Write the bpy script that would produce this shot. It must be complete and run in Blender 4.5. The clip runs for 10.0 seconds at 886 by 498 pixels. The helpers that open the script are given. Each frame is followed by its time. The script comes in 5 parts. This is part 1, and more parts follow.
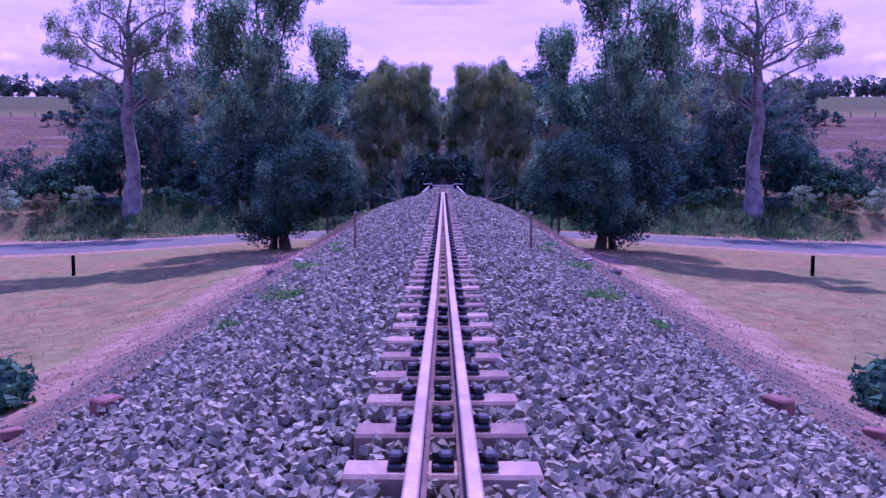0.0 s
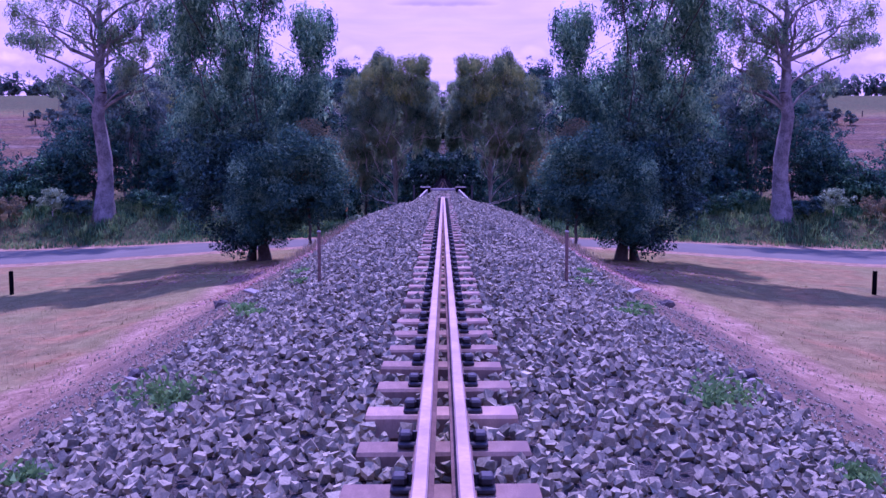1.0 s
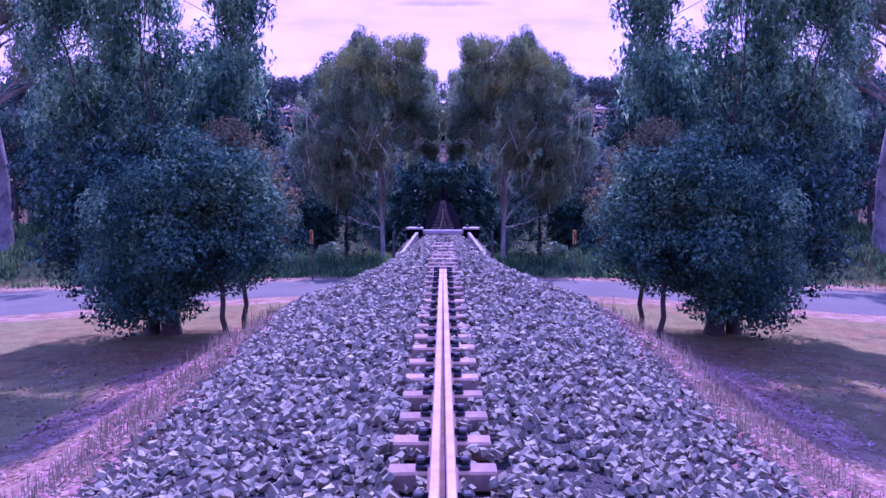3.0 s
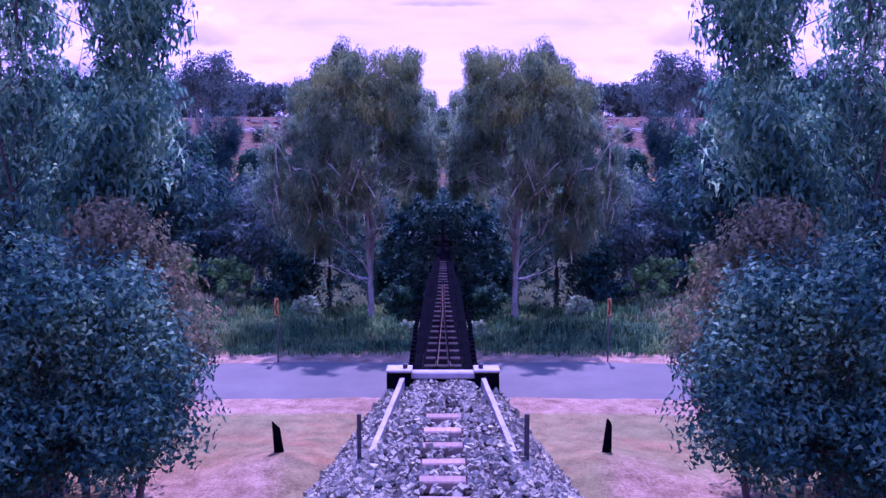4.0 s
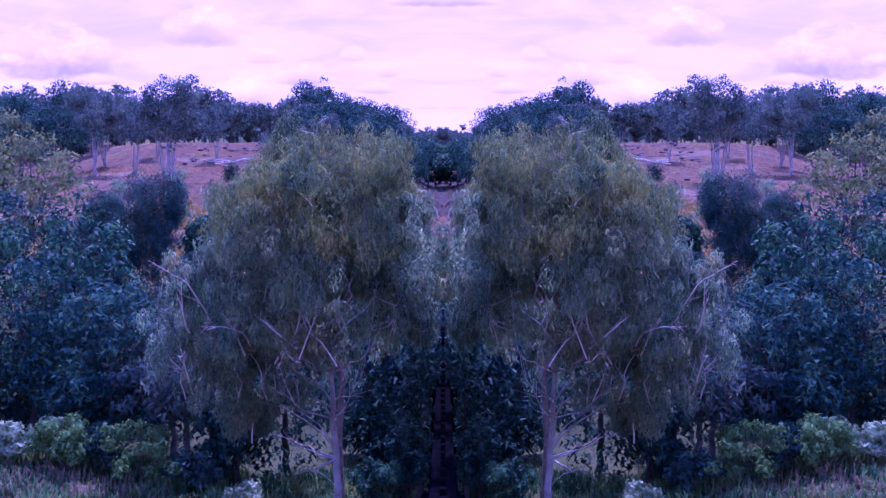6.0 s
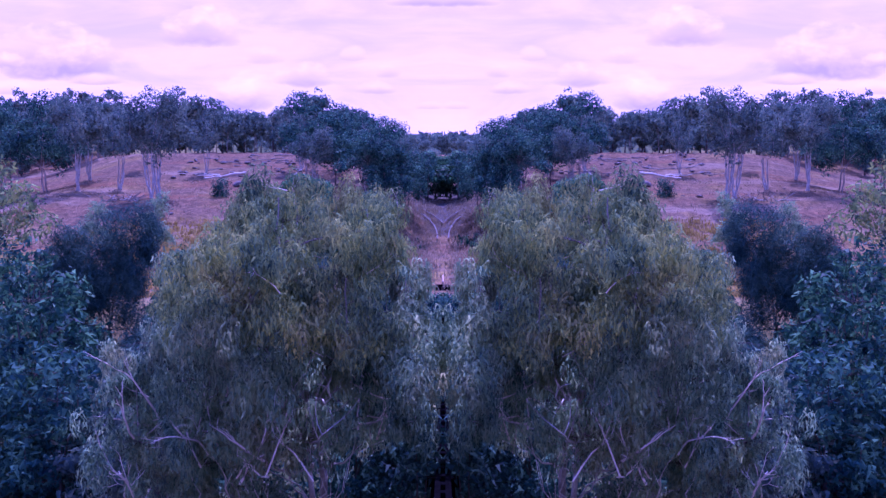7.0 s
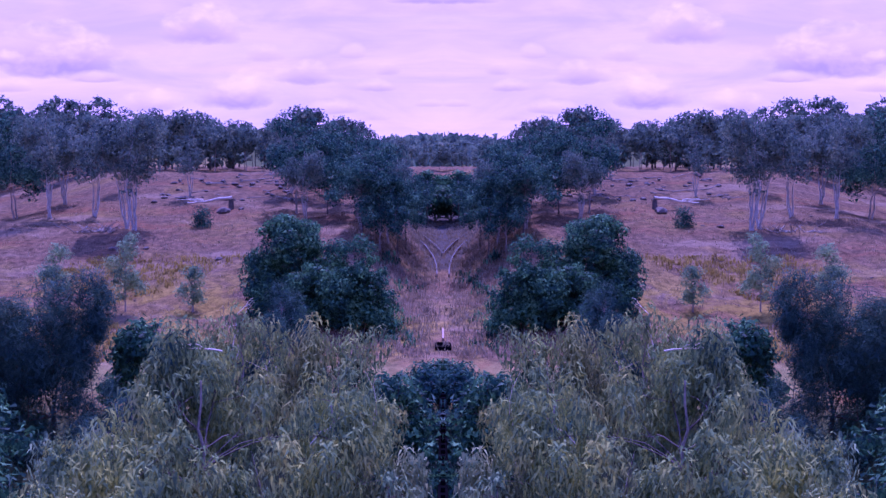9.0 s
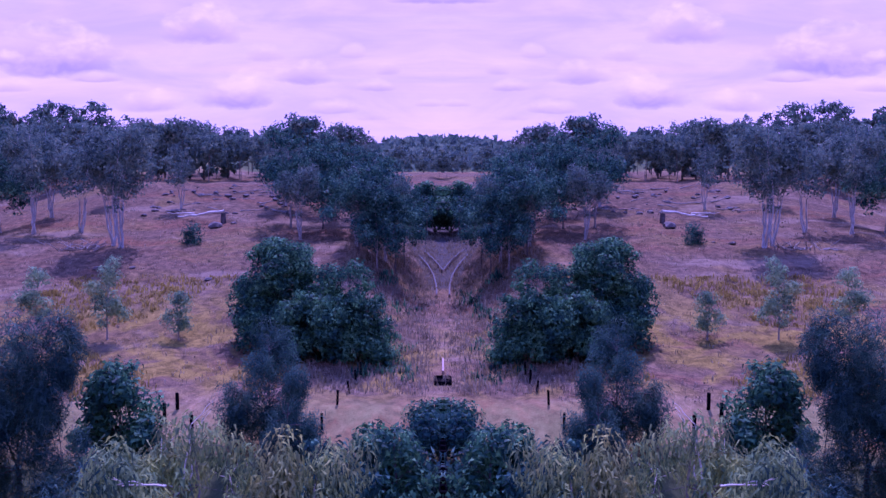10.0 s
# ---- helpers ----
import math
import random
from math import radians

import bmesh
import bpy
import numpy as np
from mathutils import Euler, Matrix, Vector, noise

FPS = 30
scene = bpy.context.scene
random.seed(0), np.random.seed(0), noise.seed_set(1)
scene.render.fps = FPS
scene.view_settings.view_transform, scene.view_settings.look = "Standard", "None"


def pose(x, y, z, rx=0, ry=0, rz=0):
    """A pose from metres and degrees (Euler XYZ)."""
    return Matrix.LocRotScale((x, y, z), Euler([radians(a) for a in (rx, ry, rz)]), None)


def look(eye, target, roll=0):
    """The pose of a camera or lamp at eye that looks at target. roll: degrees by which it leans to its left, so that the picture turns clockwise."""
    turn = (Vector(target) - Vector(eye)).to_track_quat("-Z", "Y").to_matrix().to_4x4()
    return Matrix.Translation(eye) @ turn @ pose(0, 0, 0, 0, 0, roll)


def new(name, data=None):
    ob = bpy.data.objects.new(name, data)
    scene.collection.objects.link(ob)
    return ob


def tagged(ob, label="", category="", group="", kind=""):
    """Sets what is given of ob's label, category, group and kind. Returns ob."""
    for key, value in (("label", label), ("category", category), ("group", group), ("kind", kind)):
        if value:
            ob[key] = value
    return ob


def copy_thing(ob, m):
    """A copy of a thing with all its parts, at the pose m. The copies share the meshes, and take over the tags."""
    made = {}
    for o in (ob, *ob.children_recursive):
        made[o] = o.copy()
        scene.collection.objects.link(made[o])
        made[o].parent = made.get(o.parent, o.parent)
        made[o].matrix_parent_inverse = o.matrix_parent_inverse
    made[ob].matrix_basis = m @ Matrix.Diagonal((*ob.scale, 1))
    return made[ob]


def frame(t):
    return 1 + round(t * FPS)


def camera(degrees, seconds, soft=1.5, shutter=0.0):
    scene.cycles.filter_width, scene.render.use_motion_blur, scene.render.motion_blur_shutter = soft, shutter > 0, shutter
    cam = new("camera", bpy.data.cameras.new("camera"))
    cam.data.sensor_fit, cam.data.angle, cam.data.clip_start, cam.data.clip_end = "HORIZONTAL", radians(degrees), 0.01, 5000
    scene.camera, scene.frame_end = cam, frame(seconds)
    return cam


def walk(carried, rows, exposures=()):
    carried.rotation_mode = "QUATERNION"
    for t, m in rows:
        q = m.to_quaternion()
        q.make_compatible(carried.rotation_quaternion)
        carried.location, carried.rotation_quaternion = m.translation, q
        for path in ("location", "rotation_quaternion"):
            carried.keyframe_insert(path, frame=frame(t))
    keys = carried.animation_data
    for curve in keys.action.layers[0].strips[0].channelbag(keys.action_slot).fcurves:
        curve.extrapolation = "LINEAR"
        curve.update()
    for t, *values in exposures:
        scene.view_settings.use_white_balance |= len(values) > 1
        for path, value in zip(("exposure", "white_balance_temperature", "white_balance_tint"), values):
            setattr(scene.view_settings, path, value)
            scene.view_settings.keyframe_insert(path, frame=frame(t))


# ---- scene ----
# The place is a railway on a low bank that runs to +y, over a lane and a gully, towards a hill.
# It is built alike on both sides of the plane x = 0.
cam = camera(53.3, 10.0, soft=1.5)
PATH = [
    (0.0, 0.0, 1.44, -5.0),
    (0.5, 2.442, 1.455, -5.0),
    (1.0, 5.507, 1.465, -4.95),
    (1.5, 8.858, 1.44, -4.87),
    (2.0, 12.302, 1.47, -4.83),
    (3.5, 24.715, 3.206, -4.98),
    (4.0, 29.054, 4.26, -4.93),
    (4.5, 32.817, 5.311, -4.90),
    (5.0, 36.6, 6.388, -4.85),
    (5.5, 39.925, 7.44, -4.86),
    (6.0, 43.0, 8.52, -4.92),
    (7.5, 49.359, 10.806, -4.95),
    (8.0, 51.01, 11.491, -5.0),
    (8.5, 52.66, 12.176, -5.05),
    (9.0, 54.38, 12.86, -5.09),
    (9.5, 56.02, 13.48, -5.09),
    (10.0, 57.665, 14.105, -5.1),
]
walk(cam, [(t, pose(0, y, z, 90 + p, 0, 0)) for t, y, z, p in PATH],
     exposures=[(t, e, k, 102) for t, e, k in ((0.0, 0.12, 4900), (2.0, 0.28, 4860), (3.5, 0.58, 4760), (6.0, 0.56, 4650), (7.5, 0.44, 4720), (10.0, 0.12, 4830))])

# ---- world and sun ----
SUN_ELEV, SUN_AZ = 59.0, 4.0          # sun ahead of the camera, a little to the right
world = bpy.data.worlds.new("sky_world")
world.use_nodes = True
scene.world = world


CLOUDS = [
    (0.410, 0.113, 0.079, 0.051, 1.00), (0.259, 0.143, 0.043, 0.037, 0.70), (0.221, 0.074, 0.046, 0.035, 0.90), (0.149, 0.097, 0.034, 0.022, 0.85),
    (0.097, 0.123, 0.014, 0.013, 0.70), (0.057, 0.105, 0.015, 0.014, 0.80), (0.072, 0.087, 0.022, 0.011, 0.85), (0.021, 0.180, 0.038, 0.016, 1.00),
    (0.191, 0.120, 0.025, 0.018, 0.50), (0.372, 0.097, 0.029, 0.011, 0.90), (0.471, 0.086, 0.032, 0.013, 0.50), (0.313, 0.067, 0.038, 0.022, 0.60),
    (0.117, 0.064, 0.029, 0.014, 0.70), (0.071, 0.055, 0.023, 0.010, 0.70), (0.015, 0.070, 0.018, 0.008, 0.60), (0.476, 0.115, 0.038, 0.015, 0.70),
]


def wire_world():
    nt = world.node_tree
    nt.nodes.clear()
    N = lambda k, **kw: make_node(nt, k, **kw)
    out = N("ShaderNodeOutputWorld")
    bg = N("ShaderNodeBackground")
    bg.inputs["Strength"].default_value = 0.1
    sky = N("ShaderNodeTexSky")
    sky.sky_type = "NISHITA"
    sky.sun_disc = False
    sky.sun_elevation = radians(SUN_ELEV)
    sky.sun_rotation = radians(SUN_AZ)
    co = N("ShaderNodeTexCoord")
    sep = N("ShaderNodeSeparateXYZ")
    nt.links.new(co.outputs["Generated"], sep.inputs[0])
    ax = math_node(nt, "ABSOLUTE", sep.outputs[0])
    ay = math_node(nt, "ADD", math_node(nt, "ABSOLUTE", sep.outputs[1]), 0.04)
    across = math_node(nt, "DIVIDE", ax, ay)
    upward = math_node(nt, "DIVIDE", sep.outputs[2], ay)

    def puffs(sx, sz, scale, detail, warp=0.25):
        comb = N("ShaderNodeCombineXYZ")
        nt.links.new(math_node(nt, "MULTIPLY", across, sx), comb.inputs[0])
        nt.links.new(math_node(nt, "MULTIPLY", upward, sz), comb.inputs[1])
        return noise_node(nt, comb.outputs[0], scale, detail, 0.56, warp)

    fleece = puffs(1.0, 3.4, 7.0, 6, 0.5)
    streak = puffs(0.6, 5.0, 5.0, 5, 0.8)
    curl = puffs(1.0, 1.6, 38.0, 5)
    billow = puffs(1.0, 1.5, 16.0, 3)
    wob = math_node(nt, "ADD", math_node(nt, "MULTIPLY", math_node(nt, "SUBTRACT", billow, 0.5), 2.4), math_node(nt, "MULTIPLY", math_node(nt, "SUBTRACT", curl, 0.5), 1.5))
    height = ramp_node(nt, sep.outputs[2], [(0.0, (7.8, 6.25, 7.1, 1)), (0.22, (7.0, 5.65, 6.95, 1)), (0.42, (4.6, 6.1, 10.2, 1)), (0.75, (3.9, 6.8, 13.4, 1))])
    base = mix_node(nt, "MIX", 0.88, sky.outputs[0], height)
    veil = ramp_node(nt, fleece, [(0.38, (0.90, 0.91, 0.985, 1)), (0.60, (1.07, 1.06, 1.02, 1))])
    col = mix_node(nt, "MULTIPLY", 1.0, base, veil)
    col = mix_node(nt, "MULTIPLY", 1.0, col, ramp_node(nt, streak, [(0.40, (0.93, 0.96, 1.0, 1)), (0.58, (1.03, 1.02, 1.0, 1))]))
    # heaped clouds with flat grey bases: across, base, half width, height, how grey the base is
    for cx, cz, w, h, grey in CLOUDS:
        u = math_node(nt, "DIVIDE", math_node(nt, "SUBTRACT", across, cx), w)
        v = math_node(nt, "DIVIDE", math_node(nt, "SUBTRACT", upward, cz), h)
        low = math_node(nt, "MULTIPLY", math_node(nt, "MINIMUM", v, 0.0), 3.6)
        up = math_node(nt, "MAXIMUM", v, 0.0)
        r = math_node(nt, "ADD", math_node(nt, "MULTIPLY", u, u), math_node(nt, "ADD", math_node(nt, "MULTIPLY", up, up), math_node(nt, "MULTIPLY", low, low)))
        body = math_node(nt, "ADD", math_node(nt, "SUBTRACT", 1.0, r), wob)
        cover = ramp_node(nt, math_node(nt, "MULTIPLY", body, 0.5), [(0.02, (0, 0, 0, 1)), (0.42, (min(0.95, 0.12 + 0.95 * w / 0.05),) * 3 + (1,))])
        shade = math_node(nt, "ADD", v, math_node(nt, "MULTIPLY", wob, 0.45))
        dark = (7.2 - 3.2 * grey, 5.9 - 2.5 * grey, 7.0 - 2.1 * grey, 1)
        half = (7.3 - 1.2 * grey, 6.0 - 1.0 * grey, 7.1 - 0.7 * grey, 1)
        tone = ramp_node(nt, math_node(nt, "ADD", math_node(nt, "MULTIPLY", shade, 0.5), 0.2), [(0.14, dark), (0.30, half), (0.46, (8.2, 6.9, 7.7, 1)), (0.75, (9.4, 8.1, 8.5, 1))])
        col = mix_node(nt, "MIX", cover, col, tone)
    nt.links.new(col, bg.inputs["Color"])
    nt.links.new(bg.outputs[0], out.inputs[0])


# ---- node helpers ----
def make_node(nt, kind, **kw):
    n = nt.nodes.new(kind)
    for k, v in kw.items():
        n.inputs[k].default_value = v
    return n


def plug(nt, socket, value):
    if isinstance(value, bpy.types.NodeSocket):
        nt.links.new(value, socket)
    else:
        socket.default_value = value


def math_node(nt, op, a, b=0.0):
    n = nt.nodes.new("ShaderNodeMath")
    n.operation = op
    plug(nt, n.inputs[0], a)
    plug(nt, n.inputs[1], b)
    return n.outputs[0]


def noise_node(nt, vec, scale, detail=4, rough=0.55, warp=0.0):
    n = nt.nodes.new("ShaderNodeTexNoise")
    n.inputs["Scale"].default_value = scale
    n.inputs["Detail"].default_value = detail
    n.inputs["Roughness"].default_value = rough
    n.inputs["Distortion"].default_value = warp
    nt.links.new(vec, n.inputs["Vector"])
    return n.outputs["Fac"]


def ramp_node(nt, fac, stops):
    n = nt.nodes.new("ShaderNodeValToRGB")
    el = n.color_ramp.elements
    while len(el) < len(stops):
        el.new(0.5)
    for e, (p, c) in zip(el, stops):
        e.position, e.color = p, c
    nt.links.new(fac, n.inputs[0])
    return n.outputs[0]


def mix_node(nt, mode, fac, a, b):
    n = nt.nodes.new("ShaderNodeMix")
    n.data_type = "RGBA"
    n.blend_type = mode
    plug(nt, n.inputs[0], fac)
    plug(nt, n.inputs[6], a)
    plug(nt, n.inputs[7], b)
    return n.outputs[2]


wire_world()
sun_data = bpy.data.lights.new("sun", "SUN")
sun_data.energy = 4.4
sun_data.angle = radians(0.6)
sun_data.color = (1.0, 0.95, 0.88)
sun = new("sun", sun_data)
az, el = radians(SUN_AZ), radians(SUN_ELEV)
sun.matrix_basis = look((0, 0, 60), (-math.sin(az) * math.cos(el), -math.cos(az) * math.cos(el), 60 - math.sin(el)))


# ---- materials ----
def c4(c):
    return (c[0], c[1], c[2], 1.0)


def surface(name, dark, light, scale=3.0, fine=40.0, rough=0.85, bump=0.3, metal=0.0, spec=0.3, stain=None, per="", coords="Object", depth=0.02):
    """Two-scale noise paint: a broad blotch and a fine grain, with relief. per: 'object' or 'island' adds a random tone per piece."""
    m = bpy.data.materials.new(name)
    m.use_nodes = True
    nt = m.node_tree
    bsdf = nt.nodes["Principled BSDF"]
    co = nt.nodes.new("ShaderNodeTexCoord")
    vec = co.outputs[coords]
    broad = noise_node(nt, vec, scale, 5, 0.6, 0.3)
    grain = noise_node(nt, vec, fine, 4, 0.65)
    both = math_node(nt, "ADD", math_node(nt, "MULTIPLY", broad, 0.6), math_node(nt, "MULTIPLY", grain, 0.4))
    col = ramp_node(nt, both, [(0.36, c4(dark)), (0.64, c4(light))])
    if stain:
        s = ramp_node(nt, noise_node(nt, vec, scale * 0.35, 4, 0.6, 0.8), [(0.52, (0, 0, 0, 1)), (0.66, (1, 1, 1, 1))])
        col = mix_node(nt, "MIX", math_node(nt, "MULTIPLY", s, 0.8), col, c4(stain))
    if per:
        if per == "object":
            r = nt.nodes.new("ShaderNodeObjectInfo").outputs["Random"]
        else:
            r = nt.nodes.new("ShaderNodeNewGeometry").outputs["Random Per Island"]
        tone = ramp_node(nt, r, [(0.0, (0.66, 0.66, 0.68, 1)), (0.5, (0.97, 0.95, 0.94, 1)), (1.0, (1.25, 1.24, 1.22, 1))])
        col = mix_node(nt, "MULTIPLY", 1.0, col, tone)
    nt.links.new(col, bsdf.inputs["Base Color"])
    rr = math_node(nt, "ADD", rough - 0.08, math_node(nt, "MULTIPLY", grain, 0.16))
    nt.links.new(rr, bsdf.inputs["Roughness"])
    bsdf.inputs["Metallic"].default_value = metal
    bsdf.inputs["Specular IOR Level"].default_value = spec
    if bump:
        b = nt.nodes.new("ShaderNodeBump")
        b.inputs["Strength"].default_value = bump
        b.inputs["Distance"].default_value = depth
        nt.links.new(both, b.inputs["Height"])
        nt.links.new(b.outputs[0], bsdf.inputs["Normal"])
    return m


def foliage(name, dark, mid, light, gloss=0.25, through_light=0.3, tint=None):
    """Leaves: a random tone per leaf, patches of tone over the crown, some light let through."""
    m = bpy.data.materials.new(name)
    m.use_nodes = True
    nt = m.node_tree
    bsdf = nt.nodes["Principled BSDF"]
    out = nt.nodes["Material Output"]
    co = nt.nodes.new("ShaderNodeTexCoord")
    r = nt.nodes.new("ShaderNodeNewGeometry").outputs["Random Per Island"]
    patch = noise_node(nt, co.outputs["Object"], 1.5, 4, 0.65)
    patch = math_node(nt, "ADD", math_node(nt, "MULTIPLY", math_node(nt, "SUBTRACT", patch, 0.5), 1.9), 0.5)
    wide = noise_node(nt, co.outputs["Object"], 0.55, 3, 0.55, 0.4)
    wide = math_node(nt, "ADD", math_node(nt, "MULTIPLY", math_node(nt, "SUBTRACT", wide, 0.5), 2.4), 0.5)
    patch = math_node(nt, "ADD", math_node(nt, "MULTIPLY", patch, 0.55), math_node(nt, "MULTIPLY", wide, 0.45))
    f = math_node(nt, "ADD", math_node(nt, "MULTIPLY", r, 0.30), math_node(nt, "MULTIPLY", patch, 0.74))
    col = ramp_node(nt, f, [(0.25, c4(dark)), (0.52, c4(mid)), (0.80, c4(light))])
    if tint:
        w = ramp_node(nt, noise_node(nt, co.outputs["Object"], 0.62, 4, 0.6, 0.6), [(0.50, (0, 0, 0, 1)), (0.66, (0.75, 0.75, 0.75, 1))])
        col = mix_node(nt, "MIX", w, col, mix_node(nt, "MULTIPLY", 1.0, c4(tint), ramp_node(nt, f, [(0.25, (0.35, 0.35, 0.4, 1)), (0.8, (1.5, 1.5, 1.4, 1))])))
    nt.links.new(col, bsdf.inputs["Base Color"])
    bsdf.inputs["Roughness"].default_value = 0.6
    bsdf.inputs["Specular IOR Level"].default_value = gloss * 0.5
    tr = nt.nodes.new("ShaderNodeBsdfTranslucent")
    nt.links.new(col, tr.inputs["Color"])
    mx = nt.nodes.new("ShaderNodeMixShader")
    mx.inputs[0].default_value = through_light
    nt.links.new(bsdf.outputs[0], mx.inputs[1])
    nt.links.new(tr.outputs[0], mx.inputs[2])
    nt.links.new(mx.outputs[0], out.inputs["Surface"])
    return m


def ground_material():
    """Dry pasture, bare earth, gravel and green growth, blended by the sheet's own cover weights."""
    m = bpy.data.materials.new("pasture_ground")
    m.use_nodes = True
    nt = m.node_tree
    bsdf = nt.nodes["Principled BSDF"]
    co = nt.nodes.new("ShaderNodeTexCoord")
    vec = co.outputs["Object"]
    n1 = noise_node(nt, vec, 0.22, 6, 0.62, 0.6)
    n2 = noise_node(nt, vec, 1.7, 6, 0.65, 0.3)
    n3 = noise_node(nt, vec, 14.0, 5, 0.7)
    n4 = noise_node(nt, vec, 60.0, 3, 0.7)
    mixn = math_node(nt, "ADD", math_node(nt, "MULTIPLY", n2, 0.55), math_node(nt, "MULTIPLY", n3, 0.45))
    dry = ramp_node(nt, mixn, [(0.34, (0.105, 0.076, 0.032, 1)), (0.5, (0.195, 0.145, 0.058, 1)), (0.66, (0.300, 0.225, 0.090, 1))])
    straw = ramp_node(nt, mixn, [(0.34, (0.110, 0.096, 0.032, 1)), (0.66, (0.260, 0.220, 0.085, 1))])
    tan = ramp_node(nt, mixn, [(0.34, (0.14, 0.076, 0.030, 1)), (0.66, (0.36, 0.205, 0.085, 1))])
    olive = ramp_node(nt, mixn, [(0.34, (0.05, 0.055, 0.022, 1)), (0.66, (0.17, 0.16, 0.07, 1))])
    dry = mix_node(nt, "MIX", ramp_node(nt, noise_node(nt, vec, 0.45, 6, 0.65, 0.9), [(0.46, (0, 0, 0, 1)), (0.62, (1, 1, 1, 1))]), dry, tan)
    dry = mix_node(nt, "MIX", ramp_node(nt, noise_node(nt, vec, 0.31, 6, 0.7, 1.2), [(0.54, (0, 0, 0, 1)), (0.68, (0.8, 0.8, 0.8, 1))]), dry, olive)
    dry = mix_node(nt, "MIX", ramp_node(nt, n1, [(0.44, (0, 0, 0, 1)), (0.60, (1, 1, 1, 1))]), dry, straw)
    earth = ramp_node(nt, mixn, [(0.38, (0.15, 0.086, 0.046, 1)), (0.5, (0.275, 0.170, 0.096, 1)), (0.62, (0.41, 0.270, 0.160, 1))])
    # Darkened so that the gaps between ballast stones hold shade in the colour.
    gravel = ramp_node(nt, n4, [(0.36, (0.018, 0.016, 0.014, 1)), (0.64, (0.105, 0.090, 0.074, 1))])
    green = ramp_node(nt, mixn, [(0.34, (0.028, 0.040, 0.016, 1)), (0.66, (0.088, 0.104, 0.040, 1))])
    hill_a = ramp_node(nt, mixn, [(0.39, (0.045, 0.029, 0.017, 1)), (0.5, (0.108, 0.068, 0.039, 1)), (0.61, (0.195, 0.122, 0.067, 1))])
    hill_b = ramp_node(nt, mixn, [(0.39, (0.055, 0.038, 0.014, 1)), (0.61, (0.225, 0.145, 0.055, 1))])
    hill = mix_node(nt, "MIX", ramp_node(nt, noise_node(nt, vec, 0.13, 5, 0.6, 0.8), [(0.50, (0, 0, 0, 1)), (0.64, (0.85, 0.85, 0.85, 1))]), hill_a, hill_b)
    mp = nt.nodes.new("ShaderNodeMapping")
    mp.inputs["Scale"].default_value = (0.06, 0.22, 0.0)
    nt.links.new(vec, mp.inputs["Vector"])
    band = noise_node(nt, mp.outputs[0], 1.0, 5, 0.62, 0.5)
    rust = ramp_node(nt, mixn, [(0.39, (0.060, 0.030, 0.016, 1)), (0.61, (0.210, 0.105, 0.052, 1))])
    pale = ramp_node(nt, mixn, [(0.36, (0.115, 0.080, 0.052, 1)), (0.64, (0.240, 0.170, 0.106, 1))])
    hill = mix_node(nt, "MIX", ramp_node(nt, band, [(0.36, (0.9, 0.9, 0.9, 1)), (0.47, (0, 0, 0, 1))]), hill, rust)
    hill = mix_node(nt, "MIX", ramp_node(nt, band, [(0.54, (0, 0, 0, 1)), (0.64, (0.9, 0.9, 0.9, 1))]), hill, pale)
    # golden grass along the foot of the hill
    xyz = make_node(nt, "ShaderNodeSeparateXYZ")
    nt.links.new(vec, xyz.inputs[0])
    foot = ramp_node(nt, math_node(nt, "MULTIPLY", math_node(nt, "SUBTRACT", xyz.outputs[1], 98.0), 0.03), [(0.05, (0, 0, 0, 1)), (0.2, (1, 1, 1, 1)), (0.5, (1, 1, 1, 1)), (0.8, (0, 0, 0, 1))])
    gold = ramp_node(nt, mixn, [(0.38, (0.070, 0.050, 0.012, 1)), (0.62, (0.290, 0.200, 0.044, 1))])
    spots = ramp_node(nt, noise_node(nt, vec, 0.28, 6, 0.65, 0.8), [(0.44, (0, 0, 0, 1)), (0.56, (0.9, 0.9, 0.9, 1))])
    hill = mix_node(nt, "MIX", mix_node(nt, "MULTIPLY", 1.0, foot, spots), hill, gold)
    at = nt.nodes.new("ShaderNodeAttribute")
    at.attribute_name = "cover"
    sp = nt.nodes.new("ShaderNodeSeparateColor")
    nt.links.new(at.outputs["Color"], sp.inputs[0])
    at2 = nt.nodes.new("ShaderNodeAttribute")
    at2.attribute_name = "cover_hill"
    edge = math_node(nt, "MULTIPLY", math_node(nt, "SUBTRACT", n3, 0.5), 0.9)

    def weight(s):
        w = math_node(nt, "ADD", s, math_node(nt, "MULTIPLY", edge, 1.0))
        return ramp_node(nt, w, [(0.30, (0, 0, 0, 1)), (0.70, (1, 1, 1, 1))])

    col = mix_node(nt, "MIX", weight(at2.outputs["Fac"]), dry, hill)
    col = mix_node(nt, "MIX", weight(sp.outputs[0]), col, earth)
    col = mix_node(nt, "MIX", weight(sp.outputs[2]), col, green)
    col = mix_node(nt, "MIX", weight(sp.outputs[1]), col, gravel)
    nt.links.new(col, bsdf.inputs["Base Color"])
    bsdf.inputs["Roughness"].default_value = 0.95
    bsdf.inputs["Specular IOR Level"].default_value = 0.05
    b = nt.nodes.new("ShaderNodeBump")
    b.inputs["Strength"].default_value = 0.7
    b.inputs["Distance"].default_value = 0.12
    hsum = math_node(nt, "ADD", math_node(nt, "MULTIPLY", n2, 0.5), math_node(nt, "MULTIPLY", n3, 0.5))
    nt.links.new(hsum, b.inputs["Height"])
    nt.links.new(b.outputs[0], bsdf.inputs["Normal"])
    return m


